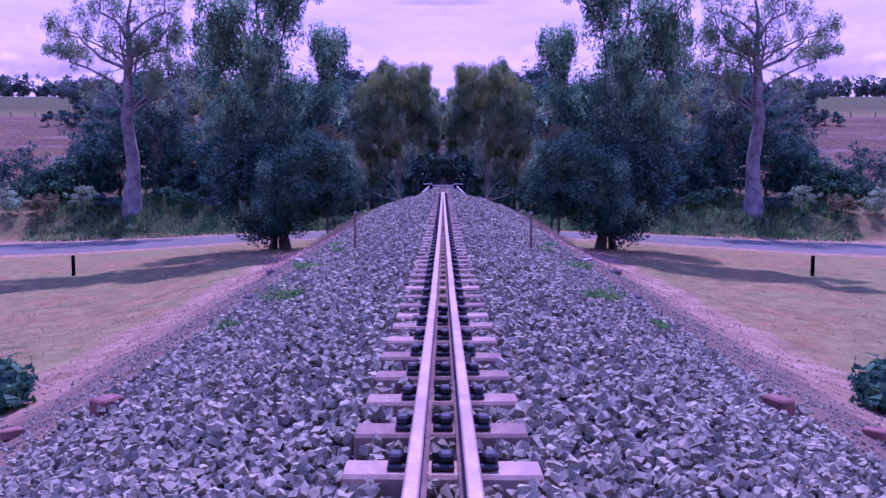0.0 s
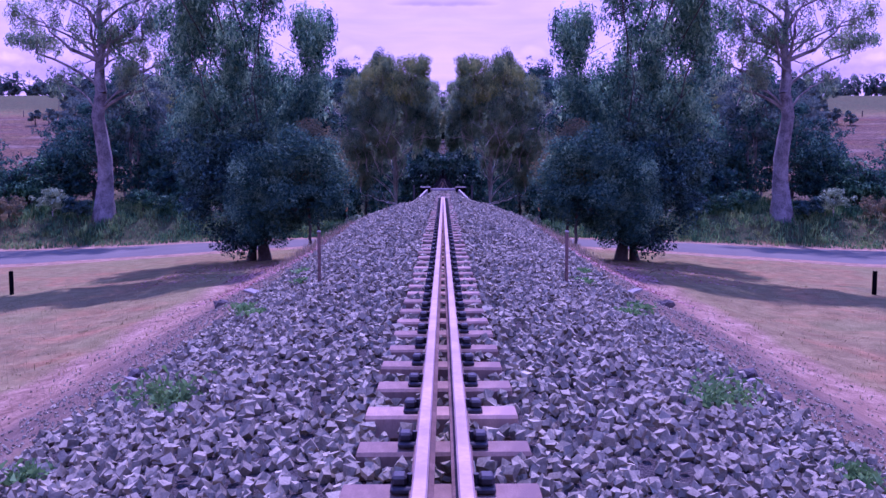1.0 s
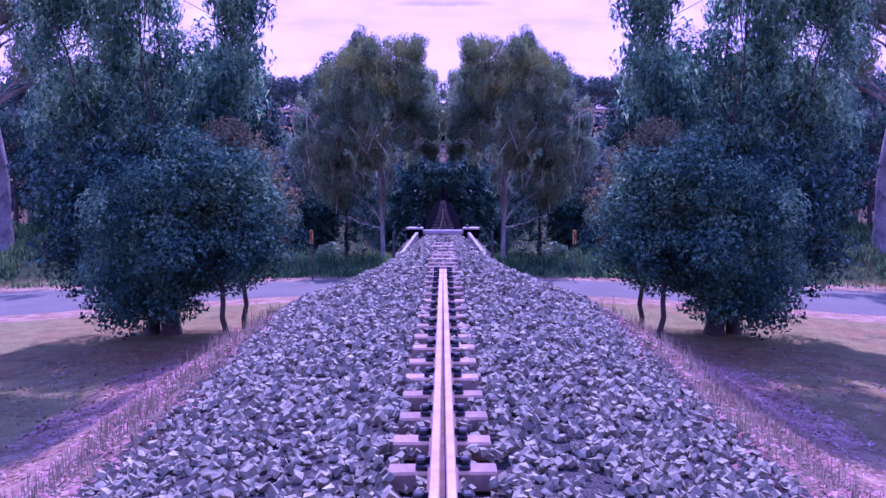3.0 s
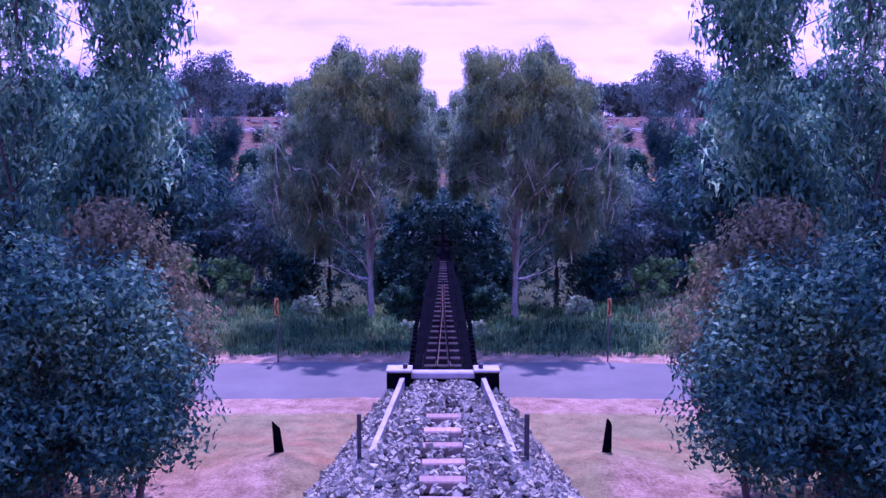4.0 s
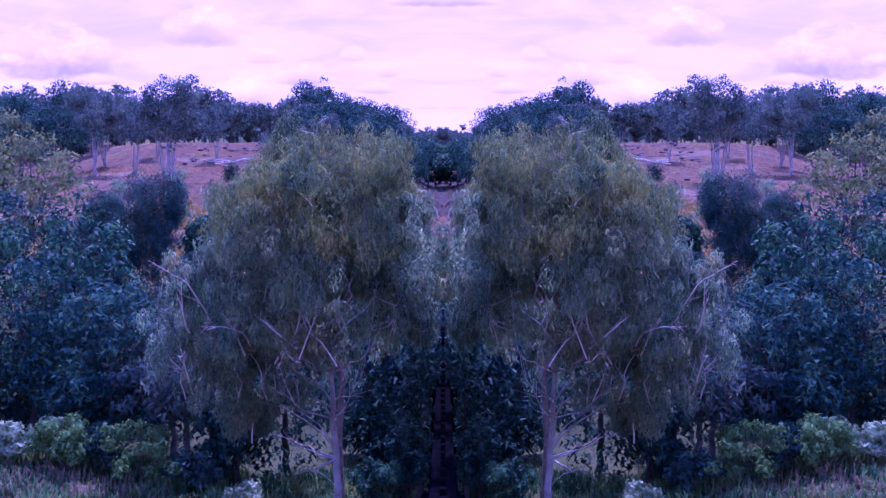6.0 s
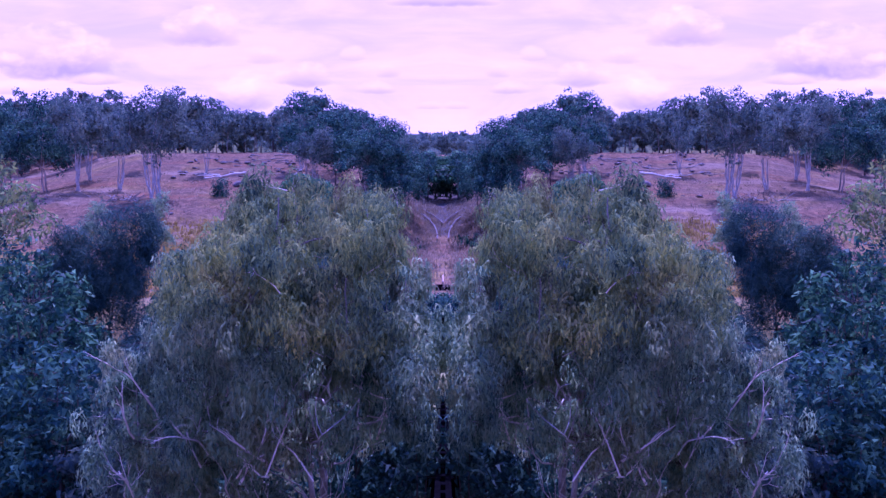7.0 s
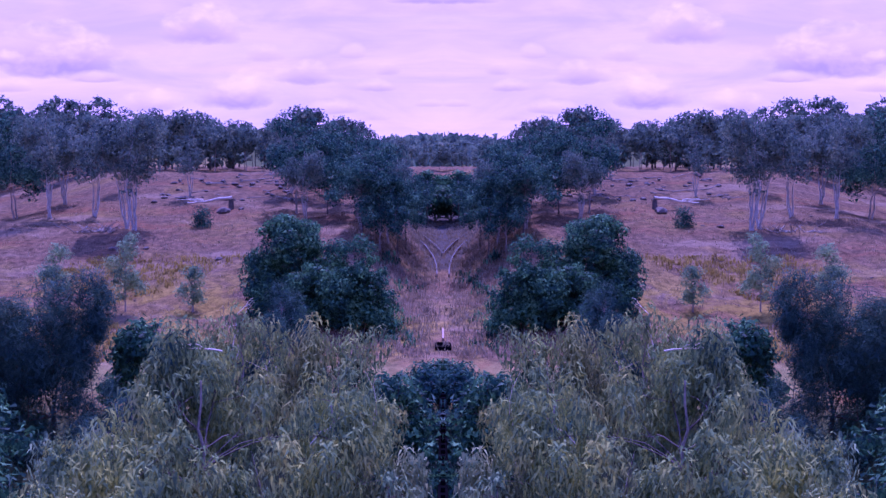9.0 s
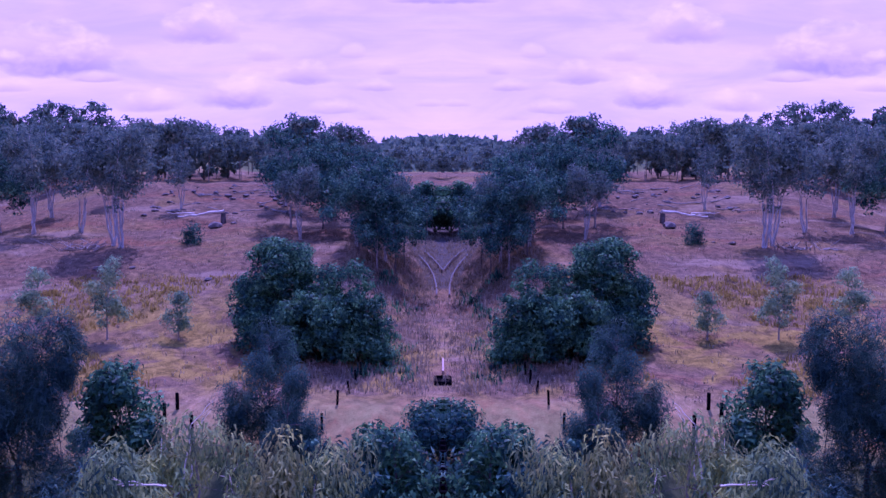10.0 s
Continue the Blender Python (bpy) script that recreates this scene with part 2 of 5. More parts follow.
M_GROUND = ground_material()
M_ROAD = surface("asphalt", (0.112, 0.100, 0.076), (0.152, 0.136, 0.100), 0.5, 30, 0.95, 0.25, spec=0.1)
M_STONE = surface("ballast_stone", (0.130, 0.117, 0.076), (0.390, 0.350, 0.222), 6, 60, 0.9, 0.3, spec=0.08, per="island")
M_STONE_ONE = surface("ballast_stone_single", (0.095, 0.084, 0.064), (0.31, 0.272, 0.205), 9, 60, 0.9, 0.3, per="object")
M_SLEEPER = surface("concrete_sleeper", (0.23, 0.150, 0.100), (0.37, 0.245, 0.165), 5, 45, 0.9, 0.3, spec=0.15, stain=(0.25, 0.165, 0.12), per="object")
M_RAIL = surface("worn_rail_steel", (0.24, 0.155, 0.115), (0.42, 0.290, 0.220), 3, 30, 0.55, 0.08, metal=0.25, spec=0.3, stain=(0.25, 0.165, 0.125))
M_RUST = surface("rusty_steel", (0.11, 0.068, 0.048), (0.23, 0.145, 0.115), 6, 50, 0.85, 0.25, spec=0.05, stain=(0.10, 0.07, 0.055))
M_CLIP = surface("black_rail_clip", (0.015, 0.015, 0.016), (0.05, 0.045, 0.045), 10, 60, 0.6, 0.2)
M_OLDWOOD = surface("weathered_timber", (0.05, 0.042, 0.038), (0.15, 0.12, 0.105), 4, 40, 0.88, 0.4, per="object")
# Blacker than bare timber: canopy shade over the bridge is in this colour.
M_DARKWOOD = surface("shade_dark_timber", (0.002, 0.002, 0.003), (0.006, 0.006, 0.007), 4, 40, 0.95, 0.4, spec=0.0)
M_TRANSOM = surface("worn_transom_timber", (0.018, 0.014, 0.012), (0.055, 0.042, 0.036), 4, 40, 0.9, 0.4, spec=0.04, per="object")
M_CONC = surface("pale_concrete", (0.24, 0.205, 0.185), (0.40, 0.345, 0.31), 3, 40, 0.9, 0.25, stain=(0.3, 0.25, 0.22))
M_BRICK = surface("fired_brick", (0.15, 0.06, 0.042), (0.27, 0.12, 0.085), 8, 60, 0.9, 0.3)
M_ROCK = surface("field_rock", (0.04, 0.035, 0.03), (0.17, 0.14, 0.12), 2.5, 25, 0.92, 0.6, per="object", depth=0.06)
M_BARK = surface("smooth_gum_bark", (0.11, 0.095, 0.075), (0.36, 0.315, 0.25), 1.6, 18, 0.8, 0.5, stain=(0.11, 0.085, 0.07))
M_BARK_PALE = surface("bleached_gum_bark", (0.20, 0.190, 0.165), (0.50, 0.475, 0.40), 1.6, 18, 0.8, 0.4, stain=(0.20, 0.16, 0.13))
M_BARK_OLD = surface("mottled_old_bark", (0.06, 0.052, 0.044), (0.33, 0.29, 0.24), 1.6, 12, 0.88, 0.9, stain=(0.06, 0.045, 0.038), depth=0.05)
M_DEAD = surface("bleached_wood", (0.40, 0.35, 0.27), (0.66, 0.59, 0.47), 2.5, 30, 0.85, 0.3)
M_BARK_DK = surface("dark_bark", (0.035, 0.03, 0.026), (0.12, 0.10, 0.085), 3, 30, 0.92, 0.6, depth=0.05)
M_YELLOW = surface("amber_sign_paint", (0.46, 0.20, 0.04), (0.56, 0.26, 0.06), 6, 40, 0.5, 0.05)
M_BLACK = surface("black_sign_paint", (0.012, 0.012, 0.012), (0.03, 0.03, 0.03), 6, 40, 0.5, 0.05)
# Dark and mid leaf stops are blued and deepened to carry crown shade.
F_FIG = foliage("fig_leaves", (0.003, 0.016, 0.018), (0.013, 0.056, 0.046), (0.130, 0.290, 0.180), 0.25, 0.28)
F_GUM = foliage("gum_leaves", (0.020, 0.064, 0.058), (0.180, 0.305, 0.172), (0.340, 0.425, 0.200), 0.03, 0.66, (0.265, 0.270, 0.135))
# Yellowed copy of F_GUM: sunlight on the crown's top is in the colour.
F_GUMY = foliage("sunlit_gum_leaves", (0.020, 0.056, 0.042), (0.155, 0.235, 0.092), (0.380, 0.405, 0.100), 0.02, 0.28, (0.245, 0.230, 0.082))
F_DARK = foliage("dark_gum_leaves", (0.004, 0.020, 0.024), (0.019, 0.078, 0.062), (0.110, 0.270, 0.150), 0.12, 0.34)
F_TALL = foliage("tall_gum_leaves", (0.008, 0.042, 0.040), (0.082, 0.230, 0.140), (0.420, 0.670, 0.350), 0.15, 0.55)
F_SHE = foliage("sheoak_needles", (0.008, 0.030, 0.032), (0.034, 0.092, 0.072), (0.110, 0.210, 0.135), 0.1, 0.35)
F_GREEN = foliage("broad_green_leaves", (0.004, 0.022, 0.022), (0.019, 0.086, 0.050), (0.125, 0.330, 0.130), 0.2, 0.32)
F_RED = foliage("reddish_leaves", (0.045, 0.062, 0.034), (0.175, 0.160, 0.075), (0.370, 0.265, 0.120), 0.06, 0.35, (0.085, 0.180, 0.090))
F_PALE = foliage("pale_shrub_leaves", (0.100, 0.165, 0.090), (0.250, 0.370, 0.190), (0.490, 0.600, 0.360), 0.25, 0.3)
# Lightened and greyed: distance haze is put into the leaf colour.
F_FAR = foliage("hazed_tree_leaves", (0.022, 0.048, 0.050), (0.084, 0.146, 0.116), (0.190, 0.265, 0.180), 0.05, 0.45, (0.140, 0.146, 0.098))
F_GRASS = foliage("tall_green_grass", (0.006, 0.036, 0.022), (0.050, 0.160, 0.066), (0.230, 0.365, 0.118), 0.08, 0.42, (0.220, 0.285, 0.084))
F_STRAW = foliage("dry_grass", (0.120, 0.095, 0.058), (0.235, 0.188, 0.118), (0.380, 0.310, 0.200), 0.1, 0.4)
F_WEED = foliage("fresh_weeds", (0.045, 0.105, 0.030), (0.110, 0.240, 0.070), (0.200, 0.380, 0.125), 0.1, 0.35)
F_YOUNG = foliage("young_tree_leaves", (0.004, 0.026, 0.027), (0.038, 0.128, 0.086), (0.250, 0.440, 0.220), 0.12, 0.44)
F_GOLD = foliage("golden_tussock", (0.120, 0.085, 0.022), (0.260, 0.190, 0.045), (0.400, 0.310, 0.075), 0.1, 0.4)
F_LITTER = foliage("fallen_leaves", (0.180, 0.080, 0.060), (0.360, 0.175, 0.135), (0.520, 0.310, 0.250), 0.1, 0.1)
F_PASTURE = foliage("short_pasture_grass", (0.170, 0.130, 0.055), (0.300, 0.225, 0.100), (0.430, 0.330, 0.150), 0.05, 0.5, (0.200, 0.200, 0.080))


# ---- mesh helpers ----
RNG = np.random.default_rng(7)
MIRROR = Matrix.Diagonal((-1, 1, 1, 1))


def mesh_of(name, verts, faces, material, smooth=False):
    """A mesh from an array of places and an array of equal-sided faces."""
    verts = np.asarray(verts, dtype=np.float32)
    faces = np.asarray(faces, dtype=np.int32)
    me = bpy.data.meshes.new(name)
    k = faces.shape[1]
    me.vertices.add(len(verts))
    me.vertices.foreach_set("co", verts.ravel())
    me.loops.add(faces.size)
    me.loops.foreach_set("vertex_index", faces.ravel())
    me.polygons.add(len(faces))
    me.polygons.foreach_set("loop_start", np.arange(0, faces.size, k, dtype=np.int32))
    me.polygons.foreach_set("loop_total", np.full(len(faces), k, dtype=np.int32))
    me.polygons.foreach_set("use_smooth", np.full(len(faces), smooth))
    me.update(calc_edges=True)
    me.materials.append(material)
    return me


def child(ob, parent):
    ob.parent = parent
    return ob


def part(name, bm, material, parent, label=""):
    """Links a bmesh as one mesh object under a thing or a part."""
    me = bpy.data.meshes.new(name)
    bm.to_mesh(me)
    bm.free()
    me.materials.append(material)
    ob = new(name, me)
    if parent is not None:
        ob.parent = parent
    return tagged(ob, label)


def thing(name, label, category, at=(0, 0, 0), group="", kind="", turn=0.0):
    ob = new(name)
    ob.empty_display_size = 0.2
    ob.matrix_basis = pose(at[0], at[1], at[2], 0, 0, turn)
    return tagged(ob, label, category, group, kind)


def add_box(bm, lo, hi, bevel=0.0, jitter=0.0, m=None):
    r = bmesh.ops.create_cube(bm, size=1.0)
    vs = r["verts"]
    for v in vs:
        v.co = Vector([lo[i] + (v.co[i] + 0.5) * (hi[i] - lo[i]) + random.uniform(-jitter, jitter) for i in range(3)])
        if m is not None:
            v.co = m @ v.co
    if bevel:
        es = {e for v in vs for e in v.link_edges}
        bmesh.ops.bevel(bm, geom=list(es), offset=bevel, segments=1, affect="EDGES")


def box_bm(lo, hi, bevel=0.0, jitter=0.0):
    bm = bmesh.new()
    add_box(bm, lo, hi, bevel, jitter)
    return bm


def both_sides(ob):
    """The same thing again on the other side of x = 0."""
    return copy_thing(ob, MIRROR @ ob.matrix_basis)


def tubes(runs, sides=6):
    """Tapered tubes: each run is (points, radii). Returns places and quads."""
    V, F, n0 = [], [], 0
    ang = np.arange(sides) * 2 * np.pi / sides
    for pts, rad in runs:
        pts = np.asarray(pts, float)
        d = np.gradient(pts, axis=0)
        d /= np.linalg.norm(d, axis=1)[:, None] + 1e-9
        ref = np.where(np.abs(d[:, 2:3]) > 0.9, np.array([[1.0, 0, 0]]), np.array([[0, 0, 1.0]]))
        a = np.cross(d, ref)
        a /= np.linalg.norm(a, axis=1)[:, None] + 1e-9
        b = np.cross(d, a)
        ring = pts[:, None, :] + np.asarray(rad)[:, None, None] * (np.cos(ang)[None, :, None] * a[:, None, :] + np.sin(ang)[None, :, None] * b[:, None, :])
        k = len(pts)
        V.append(ring.reshape(-1, 3))
        i = np.arange(k - 1)[:, None] * sides
        j = np.arange(sides)[None, :]
        j2 = (j + 1) % sides
        F.append(np.stack([i + j, i + j2, i + sides + j2, i + sides + j], -1).reshape(-1, 4) + n0)
        n0 += k * sides
    return np.concatenate(V), np.concatenate(F)


def bent(p, q, rng, bend=0.12, n=5, sag=0.0):
    """A slightly crooked way from p to q."""
    p, q = np.asarray(p, float), np.asarray(q, float)
    t = np.linspace(0, 1, n)[:, None]
    L = np.linalg.norm(q - p)
    off = rng.normal(0, bend * L, 3)
    wob = rng.normal(0, 0.014 * L, (n, 3))
    wob[0] = wob[-1] = 0
    w = p + (q - p) * t + off * (t * (1 - t)) * 1.2 + wob
    w[:, 2] += sag * L * (t * (1 - t))[:, 0]
    return w


def leaf_cards(centres, rng, length, width, droop, outward=None, upright=1.0):
    """One pointed three-cornered leaf at each place. outward: the way each leaf tends to face."""
    n = len(centres)
    nn = rng.normal(0, 1, (n, 3))
    if outward is not None:
        o = outward / (np.linalg.norm(outward, axis=1)[:, None] + 1e-6)
        nn = (nn * 0.36 + o * 0.9 + np.array([0, 0, 0.30])) * np.array([1, 1, upright])
    nn /= np.linalg.norm(nn, axis=1)[:, None]
    d = rng.normal(0, 1, (n, 3))
    d[:, 2] -= droop
    d -= nn * np.sum(d * nn, axis=1)[:, None]
    d /= np.linalg.norm(d, axis=1)[:, None] + 1e-9
    s = np.cross(d, nn)
    k = rng.uniform(0.6, 1.35, (n, 1))
    l, w = length * k, width * k
    V = np.stack([centres - d * l * 0.42 + s * w * 0.55, centres + d * l * 0.62, centres - d * l * 0.42 - s * w * 0.55], 1)
    return V.reshape(-1, 3), np.arange(n * 3).reshape(-1, 3)


def snag(runs, p, way, length, girth, depth, rng):
    """A bare crooked limb that forks into thinner ones."""
    w = bent(p, p + way * length, rng, 0.13, 5)
    runs.append((w, np.linspace(girth, girth * 0.45, 5)))
    if depth:
        for k in range(2):
            d = way + rng.normal(0, 0.42, 3) + np.array([0, 0, 0.1])
            snag(runs, w[rng.integers(2, 5)], d / np.linalg.norm(d), length * rng.uniform(0.4, 0.7), girth * 0.5, depth - 1, rng)


def tree(name, label, category, base, crowns, leaf, bark, seed, fork=0.35, girth=0.2, size=(0.26, 0.11), per=60, spread=0.45,
         droop=0.5, stems=1, dead=0, snag_girth=0.014, leader=False, group="", sides=6, sub=True, lobes=5, hang=False, fan=0, fan_bark=None, spread_low=False):
    """A tree at base. crowns: ellipsoids (x, y, z, rx, ry, rz, clumps) in world places; each is fed by a limb from the trunk, which
    splits to every clump of leaves. per: leaves in a clump; spread: a clump's radius; stems: trunks from one stool; dead: bare limbs;
    fan: upright limbs that rise from the fork into the crown."""
    rng = np.random.default_rng(seed)
    base = np.array(base, float)
    top = max(c[2] + c[5] for c in crowns) - base[2]
    mid = np.mean([c[:3] for c in crowns], axis=0)
    runs, centres = [], []
    forks, ways, twigs, tips = [], [], [], []
    for k in range(stems):
        lean = (mid - base) * np.array([0.35, 0.35, 0])
        tip = base + np.array([0, 0, top * fork]) + lean * fork + (rng.normal(0, 0.09 * top * fork, 3) * np.array([1, 1, 0.2]) if stems > 1 else 0)
        b0 = base + (rng.normal(0, girth * 1.2, 3) * np.array([1, 1, 0]) if stems > 1 else 0)
        b0[2] = base[2] - 0.25
        w = bent(b0, tip, rng, 0.025, 7)
        g = girth / math.sqrt(stems)
        rad = np.linspace(g, g * 0.66, 7)
        rad[0] *= 1.5
        rad[1] *= 1.12
        runs.append((w, rad))
        forks.append((tip, g * 0.66))
    trunk_way = None
    if leader:
        top_at = np.array([mid[0], mid[1], base[2] + top * 0.84])
        trunk_way = bent(forks[0][0], top_at, rng, 0.05, 8)
        runs.append((trunk_way, np.linspace(forks[0][1], forks[0][1] * 0.22, 8)))
        trunk_way = np.concatenate([runs[0][0][4:], trunk_way[1:]])
    total = sum(c[6] for c in crowns)
    for ci, (x, y, z, rx, ry, rz, n) in enumerate(crowns):
        d = rng.normal(0, 1, (n, 3))
        d /= np.linalg.norm(d, axis=1)[:, None]
        cen0 = np.tile(np.array([x, y, z]), (n, 1))
        rad0 = np.tile(np.array([rx, ry, rz]) * 0.80, (n, 1))
        for q in range(lobes):
            v = rng.normal(0, 1, 3)
            v /= np.linalg.norm(v)
            pick = rng.uniform(0, 1, n) < 0.13
            cen0[pick] = np.array([x, y, z]) + v * np.array([rx, ry, rz]) * rng.uniform(0.72, 0.95)
            rad0[pick] = np.array([rx, ry, rz]) * rng.uniform(0.22, 0.40)
        att = cen0 + d * rad0 * rng.uniform(0.3, 1.0, (n, 1)) ** 0.42
        tips += [(a, a - np.array([x, y, z])) for a in att]
        tip, g = forks[ci % stems]
        hub = np.array([x, y, z - rz * 0.45])
        if leader:
            reach = math.hypot(x - mid[0], y - mid[1])
            tip = trunk_way[np.argmin(np.abs(trunk_way[:, 2] - (hub[2] - 0.55 * reach - 0.4)))]
        if hub[2] < tip[2] + 0.1:
            hub[2] = tip[2] + 0.1
        r1 = max(0.02, g * math.sqrt(n / total) * 0.95)
        q = np.linspace(0, 1, 6)[:, None]
        knee = np.array([tip[0] * 0.8 + hub[0] * 0.2, tip[1] * 0.8 + hub[1] * 0.2, tip[2] * 0.3 + hub[2] * 0.7])
        limb = tip * (1 - q) ** 2 + knee * 2 * q * (1 - q) + hub * q ** 2 + rng.normal(0, 0.012 * np.linalg.norm(hub - tip), (6, 3)) * (q * (1 - q) * 4)
        runs.append((limb, np.linspace(r1, r1 * 0.6, 6)))
        lead = bent(hub, np.array([x, y, z + rz * 0.7]), rng, 0.08, 5)
        runs.append((lead, np.linspace(r1 * 0.6, 0.015, 5)))
        spine = np.concatenate([limb[2:], lead])
        if sub:
            nodes = [spine]
            for h in att[rng.choice(n, max(2, n // 9), replace=False)]:
                h = np.array([x, y, z]) + (h - np.array([x, y, z])) * rng.uniform(0.45, 0.8)
                low = spine[spine[:, 2] < h[2] + 0.1 * rz]
                src = low if len(low) else spine[:1]
                o = src[np.argmin(np.linalg.norm(src - h, axis=1) + rng.uniform(0, 0.7 * rx, len(src)))]
                w = bent(o, h, rng, 0.16, 5, 0.25)
                rb = max(0.014, r1 * 0.38)
                twigs.append((w, np.linspace(rb, rb * 0.45, 5)))
                nodes.append(w[2:])
            nodes = np.concatenate(nodes)
            for a in att:
                o = nodes[np.argmin(np.linalg.norm(nodes - a, axis=1) + 0.5 * np.maximum(0, nodes[:, 2] - a[2]))]
                rb = max(0.007, r1 * 0.13)
                twigs.append((bent(o, a, rng, 0.16, 3, 0.2), np.linspace(rb, rb * 0.4, 3)))
        big = rng.choice([0.6, 0.8, 1.0, 1.3, 1.7], n, p=[0.2, 0.25, 0.25, 0.2, 0.1])
        m = np.maximum(6, (per * big ** 1.7 * rng.uniform(0.8, 1.2, n)).astype(int))
        sc = np.repeat(big * 1.0, m)[:, None]
        off = rng.normal(0, 1, (m.sum(), 3))
        off *= (rng.uniform(0.25, 1.0, (m.sum(), 1)) ** 0.5) / (np.linalg.norm(off, axis=1)[:, None] + 1e-6) * 1.55
        off = off * (np.array([spread * 0.75, spread * 0.75, spread * 1.15]) if hang else np.array([spread, spread, spread * 0.7])) * sc
        off += np.repeat(rng.normal(0, 0.1, (n, 3)) * spread, m, axis=0)
        centres.append(np.repeat(att, m, axis=0) + off)
        ways.append(off)
    ob = thing(name, label, category, tuple(base), group)
    stem_runs = stems + (1 if leader else 0) if fan or name == "hill_gum" else len(runs)
    V, F = tubes(runs[:stem_runs], sides)
    child(new("trunk", mesh_of("trunk", V - base, F, bark, True)), ob)
    for k in range(stem_runs, len(runs), 2):
        V, F = tubes(runs[k:k + 2], sides)
        child(new("limb", mesh_of("limb", V - base, F, bark, True)), ob)
    if twigs:
        TV, TF = tubes(twigs, 3)
        tagged(child(new("twigwork", mesh_of("twigwork", TV - base, TF, M_BARK_DK, True)), ob), "thin dark twigs inside the crown", kind="stuff")
    if dead:
        for k in range(dead):
            druns = []
            st, way = tips[rng.integers(0, len(tips))]
            if abs(base[0]) > 3 and abs(st[0]) < 1.0:
                continue
            long = 1.0
            if spread_low:
                if way[1] > 0 or st[2] > base[2] + 0.72 * top:
                    continue
                way, long = np.array([rng.normal(0, 1.2), -1.2, rng.uniform(0.5, 2.6)]), 1.9
                st = st + np.array([0, -0.28, 0.05])
            way = way / (np.linalg.norm(way) + 1e-6) * 0.7 + rng.normal(0, 0.45, 3) / long
            way[2] = abs(way[2]) + rng.uniform(0.0, 0.4)
            way /= np.linalg.norm(way)
            snag(druns, st - way * top * 0.055, way, top * long * rng.uniform(0.035, 0.07), snag_girth * rng.uniform(0.7, 1.3), 2, rng)
            apart = 1 if spread_low else len(druns)
            DV, DF = tubes(druns[:apart], 4)
            bare = tagged(child(new("bare_limb", mesh_of("bare_limb", DV - base, DF, M_DEAD, True)), ob), "bleached bare limb")
            for fork_run in druns[apart:]:
                DV, DF = tubes([fork_run], 4)
                child(new("branch", mesh_of("branch", DV - base, DF, M_DEAD, True)), bare)
    rl = np.random.default_rng(seed + 9)
    for k in range(fan):
        a = 2.4 * k + rl.uniform(-0.5, 0.5)
        low = spread_low and k % 7 == 3
        rise = rl.uniform(0.02, 0.16) if low else rl.uniform(0.45, 0.98)
        out = np.array([math.cos(a), math.sin(a), 0]) * top * (rl.uniform(0.16, 0.30) if low else rl.uniform(0.04, 0.26) * (1.3 - 0.6 * rise))
        if low and base[0] < 0:
            out[0] = -abs(out[0])
        if spread_low and not low:
            out[1] = -rl.uniform(1.6, 4.4)
        stem = runs[0][0] if low or trunk_way is None else trunk_way[3:9]
        start = stem[-1] - np.array([0, 0, 0.05 + rl.uniform(0.0, 0.10) * top * fork]) if stem is runs[0][0] else stem[int(rl.integers(0, len(stem)))]
        end = start + out + np.array([0, 0, (top - start[2] + base[2]) * rise * 0.52])
        q = np.linspace(0, 1, 9)[:, None]
        knee = start + out * 0.7 + np.array([0, 0, (end[2] - start[2]) * 0.34])
        w = start * (1 - q) ** 2 + knee * 2 * q * (1 - q) + end * q ** 2
        w += rl.normal(0, 0.014 * np.linalg.norm(end - start), (9, 3)) * (q > 0) * (q < 1)
        g = girth * rl.uniform(0.16, 0.30)
        limb = child(new("limb", mesh_of("limb", *tubes([(w - base, np.linspace(g, g * 0.14, 9))], 5), fan_bark or bark, True)), ob)
        for b in range(5):
            i = int(rl.integers(2, 9))
            d = rl.normal(0, 0.6, 3) + out / (np.linalg.norm(out) + 1e-6) * 0.5 + np.array([0, 0, 0.55])
            tip2 = w[i] + d / np.linalg.norm(d) * top * rl.uniform(0.05, 0.13)
            child(new("branch", mesh_of("branch", *tubes([(bent(w[i], tip2, rl, 0.14, 5) - base, np.linspace(g * 0.3, g * 0.08, 5))], 4), fan_bark or bark, True)), limb)
    cen = np.concatenate(centres) - base
    V, F = leaf_cards(cen, rng, size[0], size[1], droop, np.concatenate(ways), 0.45 if hang else 1.0)
    child(new("crown", mesh_of("crown", V, F, leaf)), ob)
    return ob


# ---- the lie of the land ----
def sstep(a, b, x):
    t = np.clip((np.asarray(x, float) - a) / (b - a), 0, 1)
    return t * t * (3 - 2 * t)


def track_z(y):
    """Height of the sleepers' tops along the line."""
    return np.interp(y, [-60, 0, 18, 42, 70, 101, 121, 135, 160, 200, 260], [0, 0, 0.05, 0.6, 1.3, 2.5, 3.35, 4.7, 6.6, 10, 13])


def lane_mid(a):
    """Middle of the lane, which bends a little towards the start far out."""
    return 58.3 - 0.0045 * np.maximum(0, a - 6) ** 2


def lane_half(a):
    return np.interp(a, [0, 8, 16, 24, 42], [3.1, 3.3, 4.9, 5.6, 5.8])


def lane_z(a):
    return np.interp(a, [0, 6, 12, 22, 34, 60], [-2.6, -2.62, -2.85, -3.35, -3.6, -3.6])


